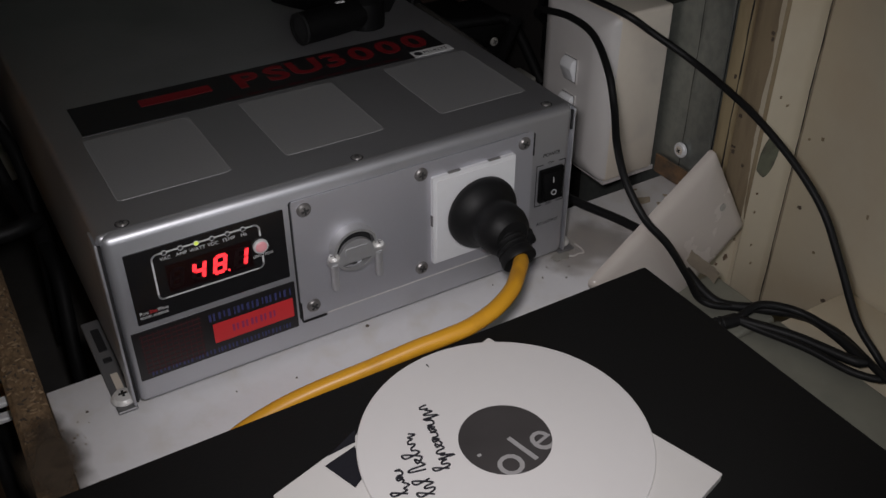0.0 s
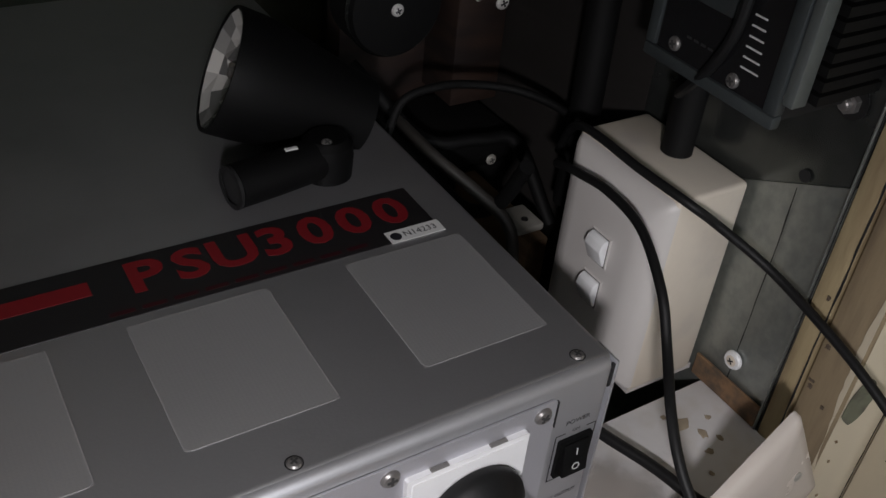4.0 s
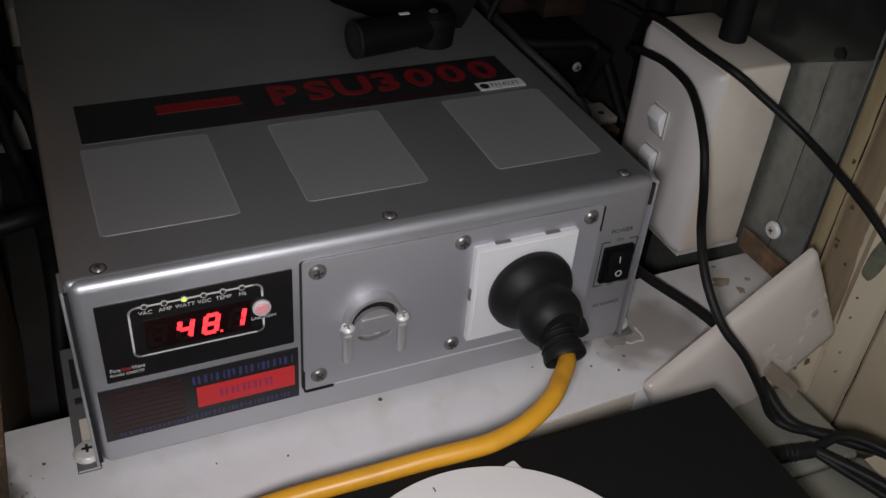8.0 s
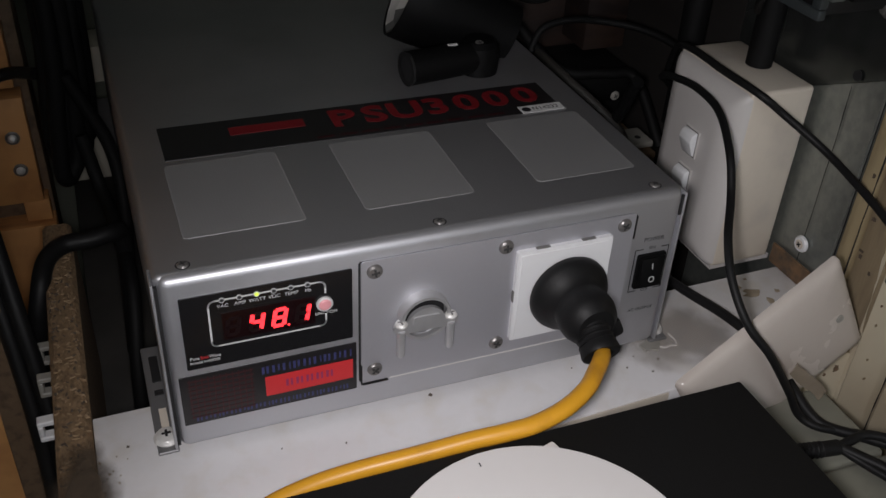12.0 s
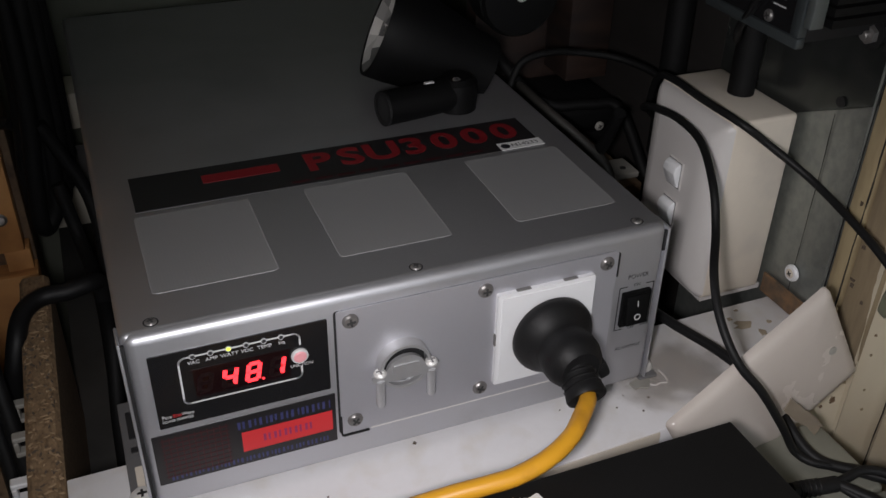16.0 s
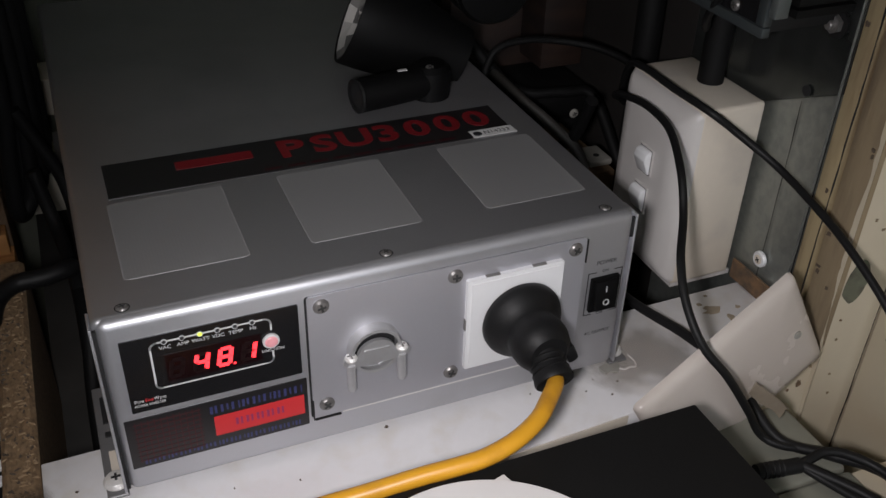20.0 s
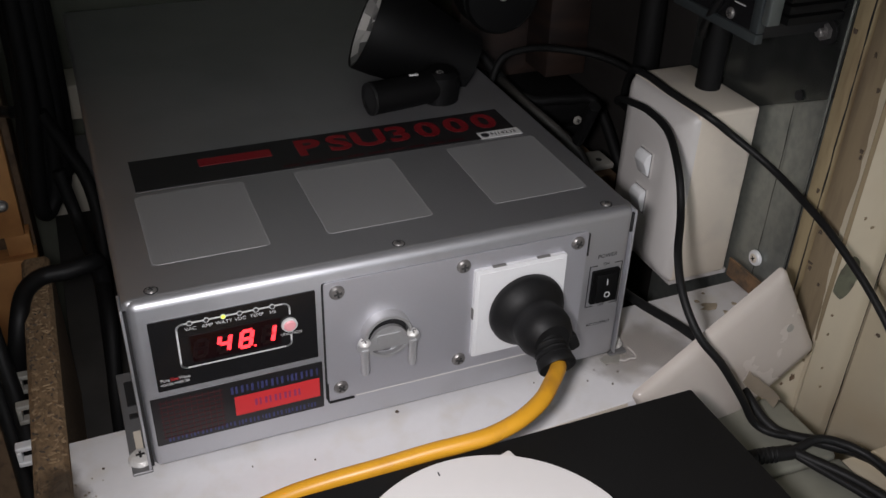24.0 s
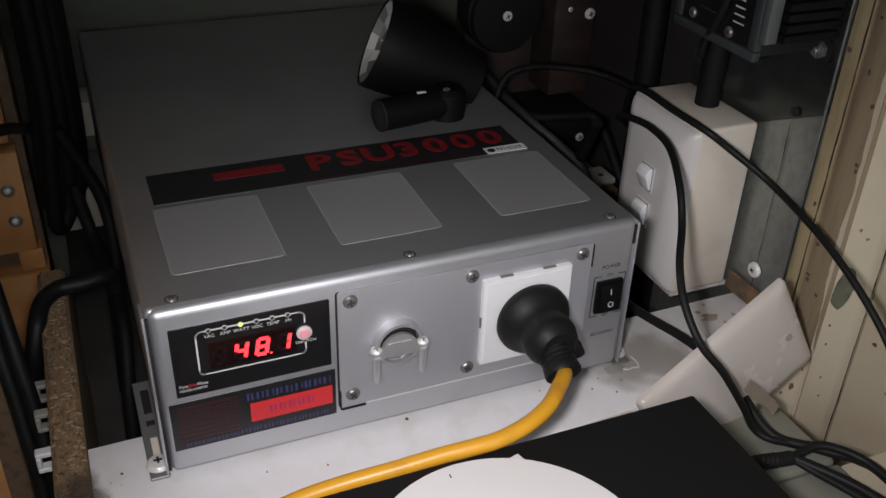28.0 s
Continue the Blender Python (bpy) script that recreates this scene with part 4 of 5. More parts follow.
rocker = part("rocker", box(-0.0062, 0.0062, -0.0016, 0.0016, -0.0085, 0.0085, 0.0006), BLACK_PLASTIC, switch)
rocker.data.transform(tilt)
part("mark", lettering("I", 0.0050, tilt @ Matrix.Translation((0, -0.0018, 0.0036)) @ FRONT, 0.00005), PRINT_WHITE, switch)
part("mark", lettering("O", 0.0050, tilt @ Matrix.Translation((0, -0.0018, -0.0040)) @ FRONT, 0.00005), PRINT_WHITE, switch)
part("printed_frame", stroke([(0.1418, 0.0693), (0.1374, 0.0693), (0.1374, 0.0430), (0.1418, 0.0430)], 0.0003, Y - 0.0002), PRINT_GREY, inv)
part("printed_frame", stroke([(0.1526, 0.0693), (0.1570, 0.0693), (0.1570, 0.0430), (0.1526, 0.0430)], 0.0003, Y - 0.0002), PRINT_GREY, inv)
for word, size, z in (("POWER", 0.0034, 0.0748), ("ON", 0.0024, 0.0695), ("OFF", 0.0024, 0.0428), ("AC OUTPUT", 0.0027, 0.0300)):
    part("word", lettering(word, size, on_face(0.1472, z, Y - 0.0001), 0.00005), PRINT_GREY, inv)

# top label and grilles
strip = part("top_label", box(-0.078, 0.142, 0.0975, 0.1333, 0.1013, 0.1018), LABEL_DARK, inv, "black model label with red lettering")
for k, letter in enumerate("PSU3000"):
    part("letter", lettering(letter, 0.0262, Matrix.Translation((0.0186 + 0.0182 * k, 0.1185, 0.1019)), 0.00006, stretch=1.12, bold=0.0008), PRINT_RED, strip, "red model letter")
part("printed_bar", box(-0.0425, -0.0025, 0.1155, 0.1240, 0.1017, 0.1020), PRINT_RED, strip)
for k in range(9):
    part("printed_bar", box(0.0 + 0.0122 * k, 0.0095 + 0.0122 * k, 0.1000, 0.1022, 0.1017, 0.1019), SEGMENT_DIM, strip)
tag = part("approval_sticker", box(0.1170, 0.1432, 0.0968, 0.1050, 0.1018, 0.1021), PRINT_WHITE, strip, "small white sticker")
part("word", lettering("N14233", 0.0050, Matrix.Translation((0.1325, 0.1008, 0.10215)), 0.00004), PRINT_GREY, tag)
part("tick_mark", lathe(((0.0026, 0), (0.0026, 0.0001), (0.0011, 0.0001)), Matrix.Translation((0.1207, 0.1008, 0.1021)), 20), INK, tag)
for x in (-0.0795, 0.0035, 0.0922):
    grille = part("grille", rounded(0.0550, 0.0662, 0.0030, 0.0003, Matrix.Translation((x + 0.0275, 0.0593, 0.1014))), PERFORATED, inv, "finely perforated vent patch")
    rim = []
    edge = bmesh.new()
    for a in range(58):
        for yy in (0.0264, 0.0922):
            rim.append((x + 0.0008 + 0.00094 * a, yy))
    for b in range(69):
        for xx in (x + 0.0003, x + 0.0547):
            rim.append((xx, 0.0268 + 0.00095 * b))
    for a, b in rim:
        q = 0.00028
        edge.faces.new([edge.verts.new((a + i * q, b + j * q, 0.10182)) for i, j in ((-1, -1), (1, -1), (1, 1), (-1, 1))])
    tagged(part("perforated_edge", edge, PRINT_PALE, grille), kind="stuff")

# ---- power cord ----
cord = thing("extension_cord", (0.099, -0.02, 0.053), "yellow extension cord with black moulded plug in the outlet", "cord")
PLUG_Y = F - 0.0034
plug = part("plug", lathe(((0.0200, 0), (0.0208, 0.0012), (0.0208, 0.0038), (0.0196, 0.0066), (0.0165, 0.0100), (0.0138, 0.0128), (0.0134, 0.0150), (0.0145, 0.0190), (0.0144, 0.0235), (0.0128, 0.0280), (0.0095, 0.0310)), on_face(0.0974, 0.0567, PLUG_Y), 48), BLACK_RUBBER, cord, "black rubber plug")
AXLE = Matrix.Translation((0.0974, -0.0275, 0.0560)) @ Vector((-0.0009, -0.0180, -0.0080)).to_track_quat("Z", "Y").to_matrix().to_4x4()
neck = part("neck", lathe(((0.0098, -0.004), (0.0096, 0.002), (0.0086, 0.0050), (0.0083, 0.0090), (0.0085, 0.0130), (0.0093, 0.0165), (0.0097, 0.0190), (0.0093, 0.0202), (0.0060, 0.0203), (0.0046, 0.0190)), AXLE, 40), BLACK_RUBBER, plug)
for h in (0.0055, 0.0085, 0.0115, 0.0145):
    part("ridge", lathe(((0.0083, -0.0008), (0.0091 + 0.06 * max(0, h - 0.011), 0), (0.0083, 0.0008)), AXLE @ Matrix.Translation((0, 0, h)), 28), BLACK_RUBBER, neck)
part("lug", box(0.1100, 0.1165, -0.0320, -0.0240, 0.0425, 0.0530, 0.0020, 2, Matrix.Rotation(radians(-25), 4, "Y")), BLACK_RUBBER, plug)
part("cable", tube(((0.0968, -0.0400, 0.0505), (0.0962, -0.0460, 0.0500), (0.0925, -0.0520, 0.0520), (0.0850, -0.0602, 0.0535), (0.0752, -0.0690, 0.0528), (0.0612, -0.0758, 0.0515), (0.0460, -0.0782, 0.0492), (0.0330, -0.0772, 0.0475), (0.0180, -0.0748, 0.0452), (-0.0030, -0.0717, 0.0411), (-0.0280, -0.0681, 0.0368), (-0.0480, -0.0656, 0.0318), (-0.0680, -0.0640, 0.0235), (-0.0900, -0.0640, 0.0080), (-0.1080, -0.0650, -0.0200), (-0.1150, -0.0650, -0.0700)), 0.0040, 8, 18), YELLOW_SHEATH, cord, "yellow sheathed cable")

# ---- power point and its leads ----
gpo = thing("power_point", (0.25, 0.085, 0.002), "white plastic double power point on a mounting block", "power point")
part("mounting_block", box(0.2330, 0.2762, 0.0500, 0.1215, 0.0030, 0.1200, 0.0025, 3), CREAM_PLASTIC, gpo)
part("base_gasket", box(0.2345, 0.2785, 0.0515, 0.1200, 0.0004, 0.0035), GREY_PLASTIC, gpo)


def cover_plate():
    """The plate's raised face with broad sloping edges."""
    bm = bmesh.new()
    rings = []
    for x, inset in ((0.2345, 0.0), (0.2326, 0.0006), (0.2306, 0.0020), (0.2286, 0.0042), (0.2270, 0.0070), (0.2258, 0.0100), (0.2251, 0.0128), (0.2248, 0.0150)):
        y0, y1, z0, z1, r = 0.0500 + inset, 0.1215 - inset, 0.0030 + inset, 0.1190 - inset, 0.004
        ring = []
        for cy, cz, a0 in ((y1 - r, z1 - r, 0), (y0 + r, z1 - r, 90), (y0 + r, z0 + r, 180), (y1 - r, z0 + r, 270)):
            for k in range(5):
                a = radians(a0 + 22.5 * k)
                ring.append(bm.verts.new((x, cy + r * math.cos(a), cz + r * math.sin(a))))
        rings.append(ring)
    for a, b in zip(rings, rings[1:]):
        for k in range(20):
            bm.faces.new((a[k], a[(k + 1) % 20], b[(k + 1) % 20], b[k]))
    bm.faces.new(rings[-1])
    bm.faces.new(rings[0][::-1])
    bmesh.ops.recalc_face_normals(bm, faces=bm.faces)
    return bm


front = part("cover", cover_plate(), GREY_PLASTIC, gpo, "pale cover plate with rounded edges", 75)
def rocker_wedge(y0, y1, z):
    """A rocker whose upper half stands out and whose lower half slopes back."""
    bm = bmesh.new()
    ring = ((0.2246, 0.0078), (0.2226, 0.0080), (0.2203, 0.0062), (0.2192, 0.0022), (0.2200, 0.0002), (0.2230, -0.0074), (0.2246, -0.0078))
    a, e = [bm.verts.new((x, y0, z + h)) for x, h in ring], [bm.verts.new((x, y1, z + h)) for x, h in ring]
    for k in range(len(ring)):
        j = (k + 1) % len(ring)
        bm.faces.new((a[k], a[j], e[j], e[k]))
    bm.faces.new(a[::-1])
    bm.faces.new(e)
    bmesh.ops.recalc_face_normals(bm, faces=bm.faces)
    bmesh.ops.bevel(bm, geom=list(bm.edges), offset=0.0007, segments=2, profile=0.5, affect="EDGES")
    return bm


for z in (0.0755, 0.0500):
    surround = part("switch_surround", box(0.2241, 0.2249, 0.0762, 0.0903, z - 0.0090, z + 0.0090, 0.0003, 1), GREY_PLASTIC, front)
    part("switch_gap", box(0.2239, 0.2244, 0.0770, 0.0896, z - 0.0083, z + 0.0083), NOTCH, surround)
    part("switch", rocker_wedge(0.0775, 0.0891, z), WHITE_PLASTIC, front, "white rocker switch")
alone("conduit", tube(((0.2628, 0.0856, 0.1150), (0.2628, 0.0856, 0.150), (0.2628, 0.0856, 0.2000)), 0.0077, 4, 24), UNLIT_BLACK, "black plastic conduit rising from the power point", "conduit")
alone("appliance_lead", tube(((0.2450, 0.1420, 0.0840), (0.2360, 0.1345, 0.0920), (0.2265, 0.1265, 0.0985), (0.2200, 0.1140, 0.1060), (0.2175, 0.1000, 0.1103), (0.2168, 0.0780, 0.1135), (0.2123, 0.0500, 0.1127), (0.2015, 0.0213, 0.1033), (0.1948, 0.0050, 0.0876), (0.1792, -0.0180, 0.0785), (0.1725, -0.0360, 0.0660), (0.1743, -0.0520, 0.0508), (0.1864, -0.0600, 0.0345), (0.2044, -0.0620, 0.0071), (0.2151, -0.0640, -0.0112), (0.2235, -0.0725, -0.0150), (0.2430, -0.0830, -0.0160), (0.2560, -0.0985, -0.0165), (0.2640, -0.1250, -0.0150), (0.2500, -0.1850, -0.0130), (0.2480, -0.30, -0.0130)), 0.0022, 8, 14), BLACK_RUBBER, "black lead looping down from the power point", "cable", "leads of the power point")
alone("appliance_lead", tube(((0.2470, 0.1500, 0.0880), (0.2400, 0.1380, 0.1060), (0.2345, 0.1250, 0.1190), (0.2315, 0.1060, 0.1235), (0.2300, 0.0760, 0.1240), (0.2345, 0.0460, 0.1215), (0.2480, 0.0380, 0.1110), (0.2620, 0.0160, 0.0980), (0.2630, -0.0190, 0.0895), (0.2620, -0.0440, 0.0825), (0.2620, -0.0730, 0.0690), (0.2620, -0.0970, 0.0520), (0.2620, -0.1150, 0.0290), (0.2620, -0.1350, 0.0010), (0.2620, -0.1530, -0.0120), (0.2560, -0.1650, -0.0150), (0.2450, -0.1520, -0.0155), (0.2380, -0.1250, -0.0150), (0.2290, -0.1000, -0.0160), (0.2235, -0.0885, -0.0150)), 0.0022, 8, 14), BLACK_RUBBER, "black lead hanging along the painted boards", "cable", "leads of the power point")
alone("appliance_lead", tube(((0.1950, 0.0900, 0.0100), (0.1970, 0.0550, 0.0065), (0.2010, 0.0330, 0.0065), (0.2100, 0.0060, 0.0065), (0.2150, -0.0150, 0.0060), (0.2200, -0.0290, 0.0040), (0.2215, -0.0460, -0.0060), (0.2255, -0.0690, -0.0150), (0.2430, -0.0870, -0.0152), (0.2600, -0.1100, -0.0140), (0.2540, -0.1500, -0.0140), (0.2400, -0.1150, -0.0145), (0.2240, -0.0878, -0.0148)), 0.0029, 8, 14), BLACK_RUBBER, "thick black lead crossing the shelf behind the plate", "cable", "leads of the power point")
joint = thing("lead_joint", (0.212, -0.0855, -0.019), "black ribbed rubber joint on the duct where the leads meet", "cable joint")
part("sleeve", tube(((0.1985, -0.0830, -0.0146), (0.2060, -0.0842, -0.0146), (0.2150, -0.0860, -0.0146), (0.2225, -0.0872, -0.0146)), 0.0041, 5, 16), BLACK_RUBBER, joint)
for k in range(5):
    rib_at = Vector((0.2020, -0.0836, -0.0146)).lerp(Vector((0.2125, -0.0855, -0.0146)), k / 4)
    part("rib", lathe(((0.0040, -0.0006), (0.0045, 0.0), (0.0040, 0.0006)), Matrix.Translation(rib_at) @ Vector((0.98, -0.18, 0.0)).to_track_quat("Z", "Y").to_matrix().to_4x4(), 18), BLACK_RUBBER, joint)
part("tail", tube(((0.2220, -0.0872, -0.0146), (0.2300, -0.0868, -0.0130), (0.2390, -0.0872, -0.0110), (0.2480, -0.0930, -0.0110), (0.2570, -0.1060, -0.0120), (0.2610, -0.1300, -0.0130)), 0.0025, 6, 14), BLACK_RUBBER, joint)
alone("wall_ledge", box(0.2500, 0.3096, -0.55, -0.0965, -0.12, -0.0215, 0.0012), PAINTED, "cream painted timber ledge at the foot of the wall boards", "ledge")
duct = thing("cable_duct", (0.222, -0.30, -0.10), "dull grey-green plastic cable duct along the wall boards", "duct")
part("trunk", box(0.1960, 0.2490, -0.55, -0.0425, -0.10, -0.0262, 0.0015), DUCT_GREY, duct)
part("lid", box(0.1955, 0.2496, -0.0945, -0.0420, -0.0260, -0.0190, 0.0030, 3), DUCT_GREY, duct)
part("lid", box(0.1955, 0.2496, -0.55, -0.0953, -0.0260, -0.0190, 0.0030, 3), DUCT_GREY, duct)
def crumpled(start, end, wide, y, seed):
    """A short crumpled strip of film between two (x, z) points."""
    rng = random.Random(seed)
    bm, rows = bmesh.new(), []
    a, b = Vector(start), Vector(end)
    across = Vector((-(b - a).y, (b - a).x)).normalized()
    for k in range(9):
        p = a.lerp(b, k / 8)
        rows.append([bm.verts.new((q.x, y + rng.uniform(-0.0011, 0.0011), q.y)) for q in (p + across * wide * e * rng.uniform(0.8, 1.15) for e in (-0.5, -0.15, 0.2, 0.5))])
    for u, v in zip(rows, rows[1:]):
        for j in range(3):
            bm.faces.new((u[j], u[j + 1], v[j + 1], v[j]))
    made = bmesh.ops.extrude_face_region(bm, geom=list(bm.faces))
    bmesh.ops.translate(bm, vec=(0, -0.0004, 0), verts=[g for g in made["geom"] if isinstance(g, bmesh.types.BMVert)])
    bmesh.ops.recalc_face_normals(bm, faces=bm.faces)
    return bm


alone("plastic_scrap", crumpled((0.2080, 0.0175), (0.2360, -0.0090), 0.0070, -0.0565, 4), TAPE, "torn tan strip of cloudy plastic by the plate", "scrap")

# ---- loose wall plate ----
lean = Matrix.Translation((0.2095, -0.0392, 0.0096)) @ Matrix.Rotation(radians(4.4), 4, "Z") @ Matrix.Rotation(radians(-4.4), 4, "X") @ FRONT @ Matrix.Rotation(radians(29.7), 4, "Z")
loose = thing("wall_plate", (0.224, -0.034, -0.04), "loose white plastic wall plate leaning on the shelf edge", "wall plate")


def domed_plate(w, h, r, depth, m):
    bm = bmesh.new()
    rings = []
    for z, inset in ((0, 0), (depth * 0.45, 0.0004), (depth * 0.8, 0.0022), (depth, 0.0070), (depth * 1.12, 0.02)):
        ring = []
        for cx, cy, a0 in ((w / 2 - r, h / 2 - r, 0), (-w / 2 + r, h / 2 - r, 90), (-w / 2 + r, -h / 2 + r, 180), (w / 2 - r, -h / 2 + r, 270)):
            sx, sy = (1 if cx > 0 else -1), (1 if cy > 0 else -1)
            for k in range(7):
                a = radians(a0 + 15 * k)
                ring.append(bm.verts.new((cx - sx * inset + r * math.cos(a), cy - sy * inset + r * math.sin(a), z)))
        rings.append(ring)
    for a, b in zip(rings, rings[1:]):
        for k in range(28):
            bm.faces.new((a[k], a[(k + 1) % 28], b[(k + 1) % 28], b[k]))
    bm.faces.new(rings[-1])
    bm.faces.new(rings[0][::-1])
    bmesh.ops.recalc_face_normals(bm, faces=bm.faces)
    bm.transform(m)
    return bm


part("plate", domed_plate(0.1085, 0.0725, 0.0032, 0.0060, lean), PLATE_WHITE, loose, smooth=50)
part("screw_hole", lathe(((0.0024, 0), (0.0024, 0.0010), (0.0016, 0.0012)), lean @ Matrix.Translation((0.0420, -0.0022, 0.0058)) @ Matrix.Rotation(radians(-6), 4, "Y"), 18), DULL_PLASTIC, loose)

# ---- black case, sleeve, disc ----
case = thing("black_case", (0.0, -0.22, -0.05), "matt black case standing before the shelf with a disc on it", "case")
part("lid", box(-0.20, 0.1522, -0.40, -0.0785, 0.0360, 0.0444, 0.0012), BOX_BLACK, case)
part("body", box(-0.198, 0.1510, -0.398, -0.0800, -0.12, 0.0356, 0.002), BOX_BLACK, case)
alone("case_stand", box(-0.13, 0.215, -0.40, -0.085, -0.70, -0.1203, 0.004), MATT_BLACK, "dark stand under the black case", "stand")
SLEEVE = Matrix.Translation((0.0061, -0.1632, 0.0446)) @ Matrix.Rotation(radians(16.3), 4, "Z")
sleeve = thing("disc_sleeve", (0.0054, -0.1608, 0.0446), "white card disc sleeve with a dark printed corner", "sleeve")
part("card", rounded(0.126, 0.120, 0.0008, 0.0030, SLEEVE), PAPER, sleeve)
for corners in (((-0.0480, -0.1200), (-0.0330, -0.1165), (-0.0380, -0.1330), (-0.0425, -0.1360)), ((-0.0450, -0.1160), (-0.0290, -0.1085), (-0.0320, -0.1148))):
    dark = bmesh.new()
    dark.faces.new([dark.verts.new((x, y, 0.0478)) for x, y in corners])
    part("printed_corner", dark, INK, sleeve)
DISC = Matrix.Translation((0.0203, -0.1452, 0.0478))
disc = thing("disc", (0.0203, -0.1452, 0.0478), "white printable disc with handwriting and a dark hub", "disc")
part("disc_ring", lathe(((0.0190, 0), (0.0598, 0), (0.06, 0.0003), (0.06, 0.0009), (0.0597, 0.0012), (0.0190, 0.0012)), DISC, 96, cap=False), DISC_WHITE, disc)
hub = part("hub", lathe(((0.0195, 0.0001), (0.0195, 0.0009)), DISC, 64), DISC_HUB, disc, "clear hub over a dark print")
HUB = DISC @ Matrix.Translation((0.0034, -0.0086, 0.0010)) @ Matrix.Rotation(radians(13), 4, "Z")
for letter, x in (("o", -0.0096), ("l", 0.0000), ("e", 0.0088)):
    part("letter", lettering(letter, 0.0228, HUB @ Matrix.Translation((x, 0.0, 0)), 0.00004), PRINT_PALE, hub)
part("hub_mark", box(0.0058, 0.0075, -0.1478, -0.1466, 0.0487, 0.0489), PRINT_PALE, hub)


def pen_line(x, y, words, turn, seed):
    """One line of illegible joined-up handwriting: words of loops and humps."""
    rng = random.Random(seed)
    bm, s = bmesh.new(), 0.0
    for letters in words:
        pts = []
        for k in range(letters):
            tall = 0.0062 if k == 0 or rng.random() < 0.15 else rng.uniform(0.0020, 0.0030)
            wide = rng.uniform(0.0024, 0.0040)
            low, form = rng.uniform(-0.0004, 0.0004), rng.randrange(4)
            if form == 0:  # loop
                pts += [(s, low, 0), (s + wide * 0.75, tall, 0), (s + wide * 0.1, tall * 0.9, 0), (s + wide * 0.55, low, 0)]
            elif form == 1:  # hump
                pts += [(s, low, 0), (s + wide * 0.1, tall, 0), (s + wide * 0.5, tall * 0.85, 0), (s + wide * 0.7, low, 0)]
            elif form == 2:  # bowl
                pts += [(s, tall * 0.8, 0), (s + wide * 0.1, low, 0), (s + wide * 0.6, low, 0), (s + wide * 0.8, tall * 0.8, 0), (s + wide * 0.85, low, 0)]
            else:  # dip
                pts += [(s, tall * 0.5, 0), (s + wide * 0.3, -0.6 * tall, 0), (s + wide * 0.75, tall * 0.3, 0)]
            s += wide
        tube(pts, 0.00052, 5, 6, bm)
        s += 0.0035
    bm.transform(DISC @ Matrix.Translation((x, y, 0.0012)) @ Matrix.Rotation(radians(turn), 4, "Z") @ Matrix.Diagonal((1, 1, 0.3, 1)))
    return bm


for x, y, words, turn, seed in ((-0.0270, -0.0020, (12,), 76, 1), (-0.0385, -0.0100, (3, 6), 78, 5), (-0.0490, -0.0140, (2, 4), 78, 9)):
    part("pen_stroke", pen_line(x, y, words, turn, seed), INK, disc)
part("pen_stroke", box(0.0150, 0.0155, -0.0925, -0.0905, 0.0490, 0.0492), INK, disc)
red_mark = box(0.0520, 0.0575, 0.0560, 0.0590, 0.0029, 0.0032)
red_mark.transform(SLEEVE)
part("red_print", red_mark, PRINT_BRIGHT_RED, sleeve)

# ---- spotlight lying on the inverter ----
torch = thing("spotlight", (0.105, 0.195, 0.1018), "black handheld spotlight with folded handle lying on the inverter", "torch")
AXIS = Vector((-0.89, 0.25, 0.40)).normalized()
HEAD = Matrix.Translation((0.0836, 0.2050, 0.1390)) @ AXIS.to_track_quat("Z", "X").to_matrix().to_4x4()
head = part("head", lathe(((0.0100, -0.074), (0.0195, -0.072), (0.0212, -0.060), (0.0245, -0.045), (0.0292, -0.022), (0.0303, -0.012), (0.0306, 0.0), (0.0302, 0.0014), (0.0291, 0.0014), (0.0287, 0.0)), HEAD, 48, cap=False), BLACK_PLASTIC, torch)
facets = lathe(((0.004, -0.014), (0.0085, -0.0120), (0.0130, -0.0095), (0.0180, -0.0065), (0.0230, -0.0030), (0.0288, 0.0006)), None, 15, cap=False)
for v in facets.verts:
    if v.co.xy.length < 0.027:
        v.co.z += random.uniform(-0.0020, 0.0020)
facets.transform(HEAD)
bmesh.ops.split_edges(facets, edges=list(facets.edges))
part("reflector", facets, REFLECTOR, head, "faceted mirror reflector", smooth=0)
part("bulb", lathe(((0.0045, -0.015), (0.0045, -0.006), (0.002, -0.003)), HEAD, 16), CHROME, head)
grip = part("handle", tube(((0.0672, 0.1495, 0.1122), (0.0900, 0.1530, 0.1122), (0.1130, 0.1575, 0.1122)), 0.0100, 6, 24), BLACK_PLASTIC, torch, "black folded handle with open end")
part("handle_bore", lathe(((0.0076, 0), (0.0076, 0.0006)), Matrix.Translation((0.0668, 0.1494, 0.1122)) @ Vector((-0.985, -0.15, 0)).to_track_quat("Z", "Y").to_matrix().to_4x4(), 24), DARK_SLOT, grip)
part("handle_rim", lathe(((0.0076, 0), (0.0101, 0), (0.0101, 0.0016), (0.0076, 0.0016)), Matrix.Translation((0.0668, 0.1494, 0.1122)) @ Vector((-0.985, -0.15, 0)).to_track_quat("Z", "Y").to_matrix().to_4x4(), 24, cap=False), MATT_BLACK, grip)
part("pivot", lathe(((0.0118, -0.0105), (0.0125, 0.0), (0.0118, 0.0065), (0.0090, 0.0095)), Matrix.Translation((0.1150, 0.1585, 0.1125)), 28), BLACK_PLASTIC, torch)
cross_screw(torch, Matrix.Translation((0.1125, 0.1530, 0.1213)) @ Matrix.Rotation(0.35, 4, "X"), 0.0026)
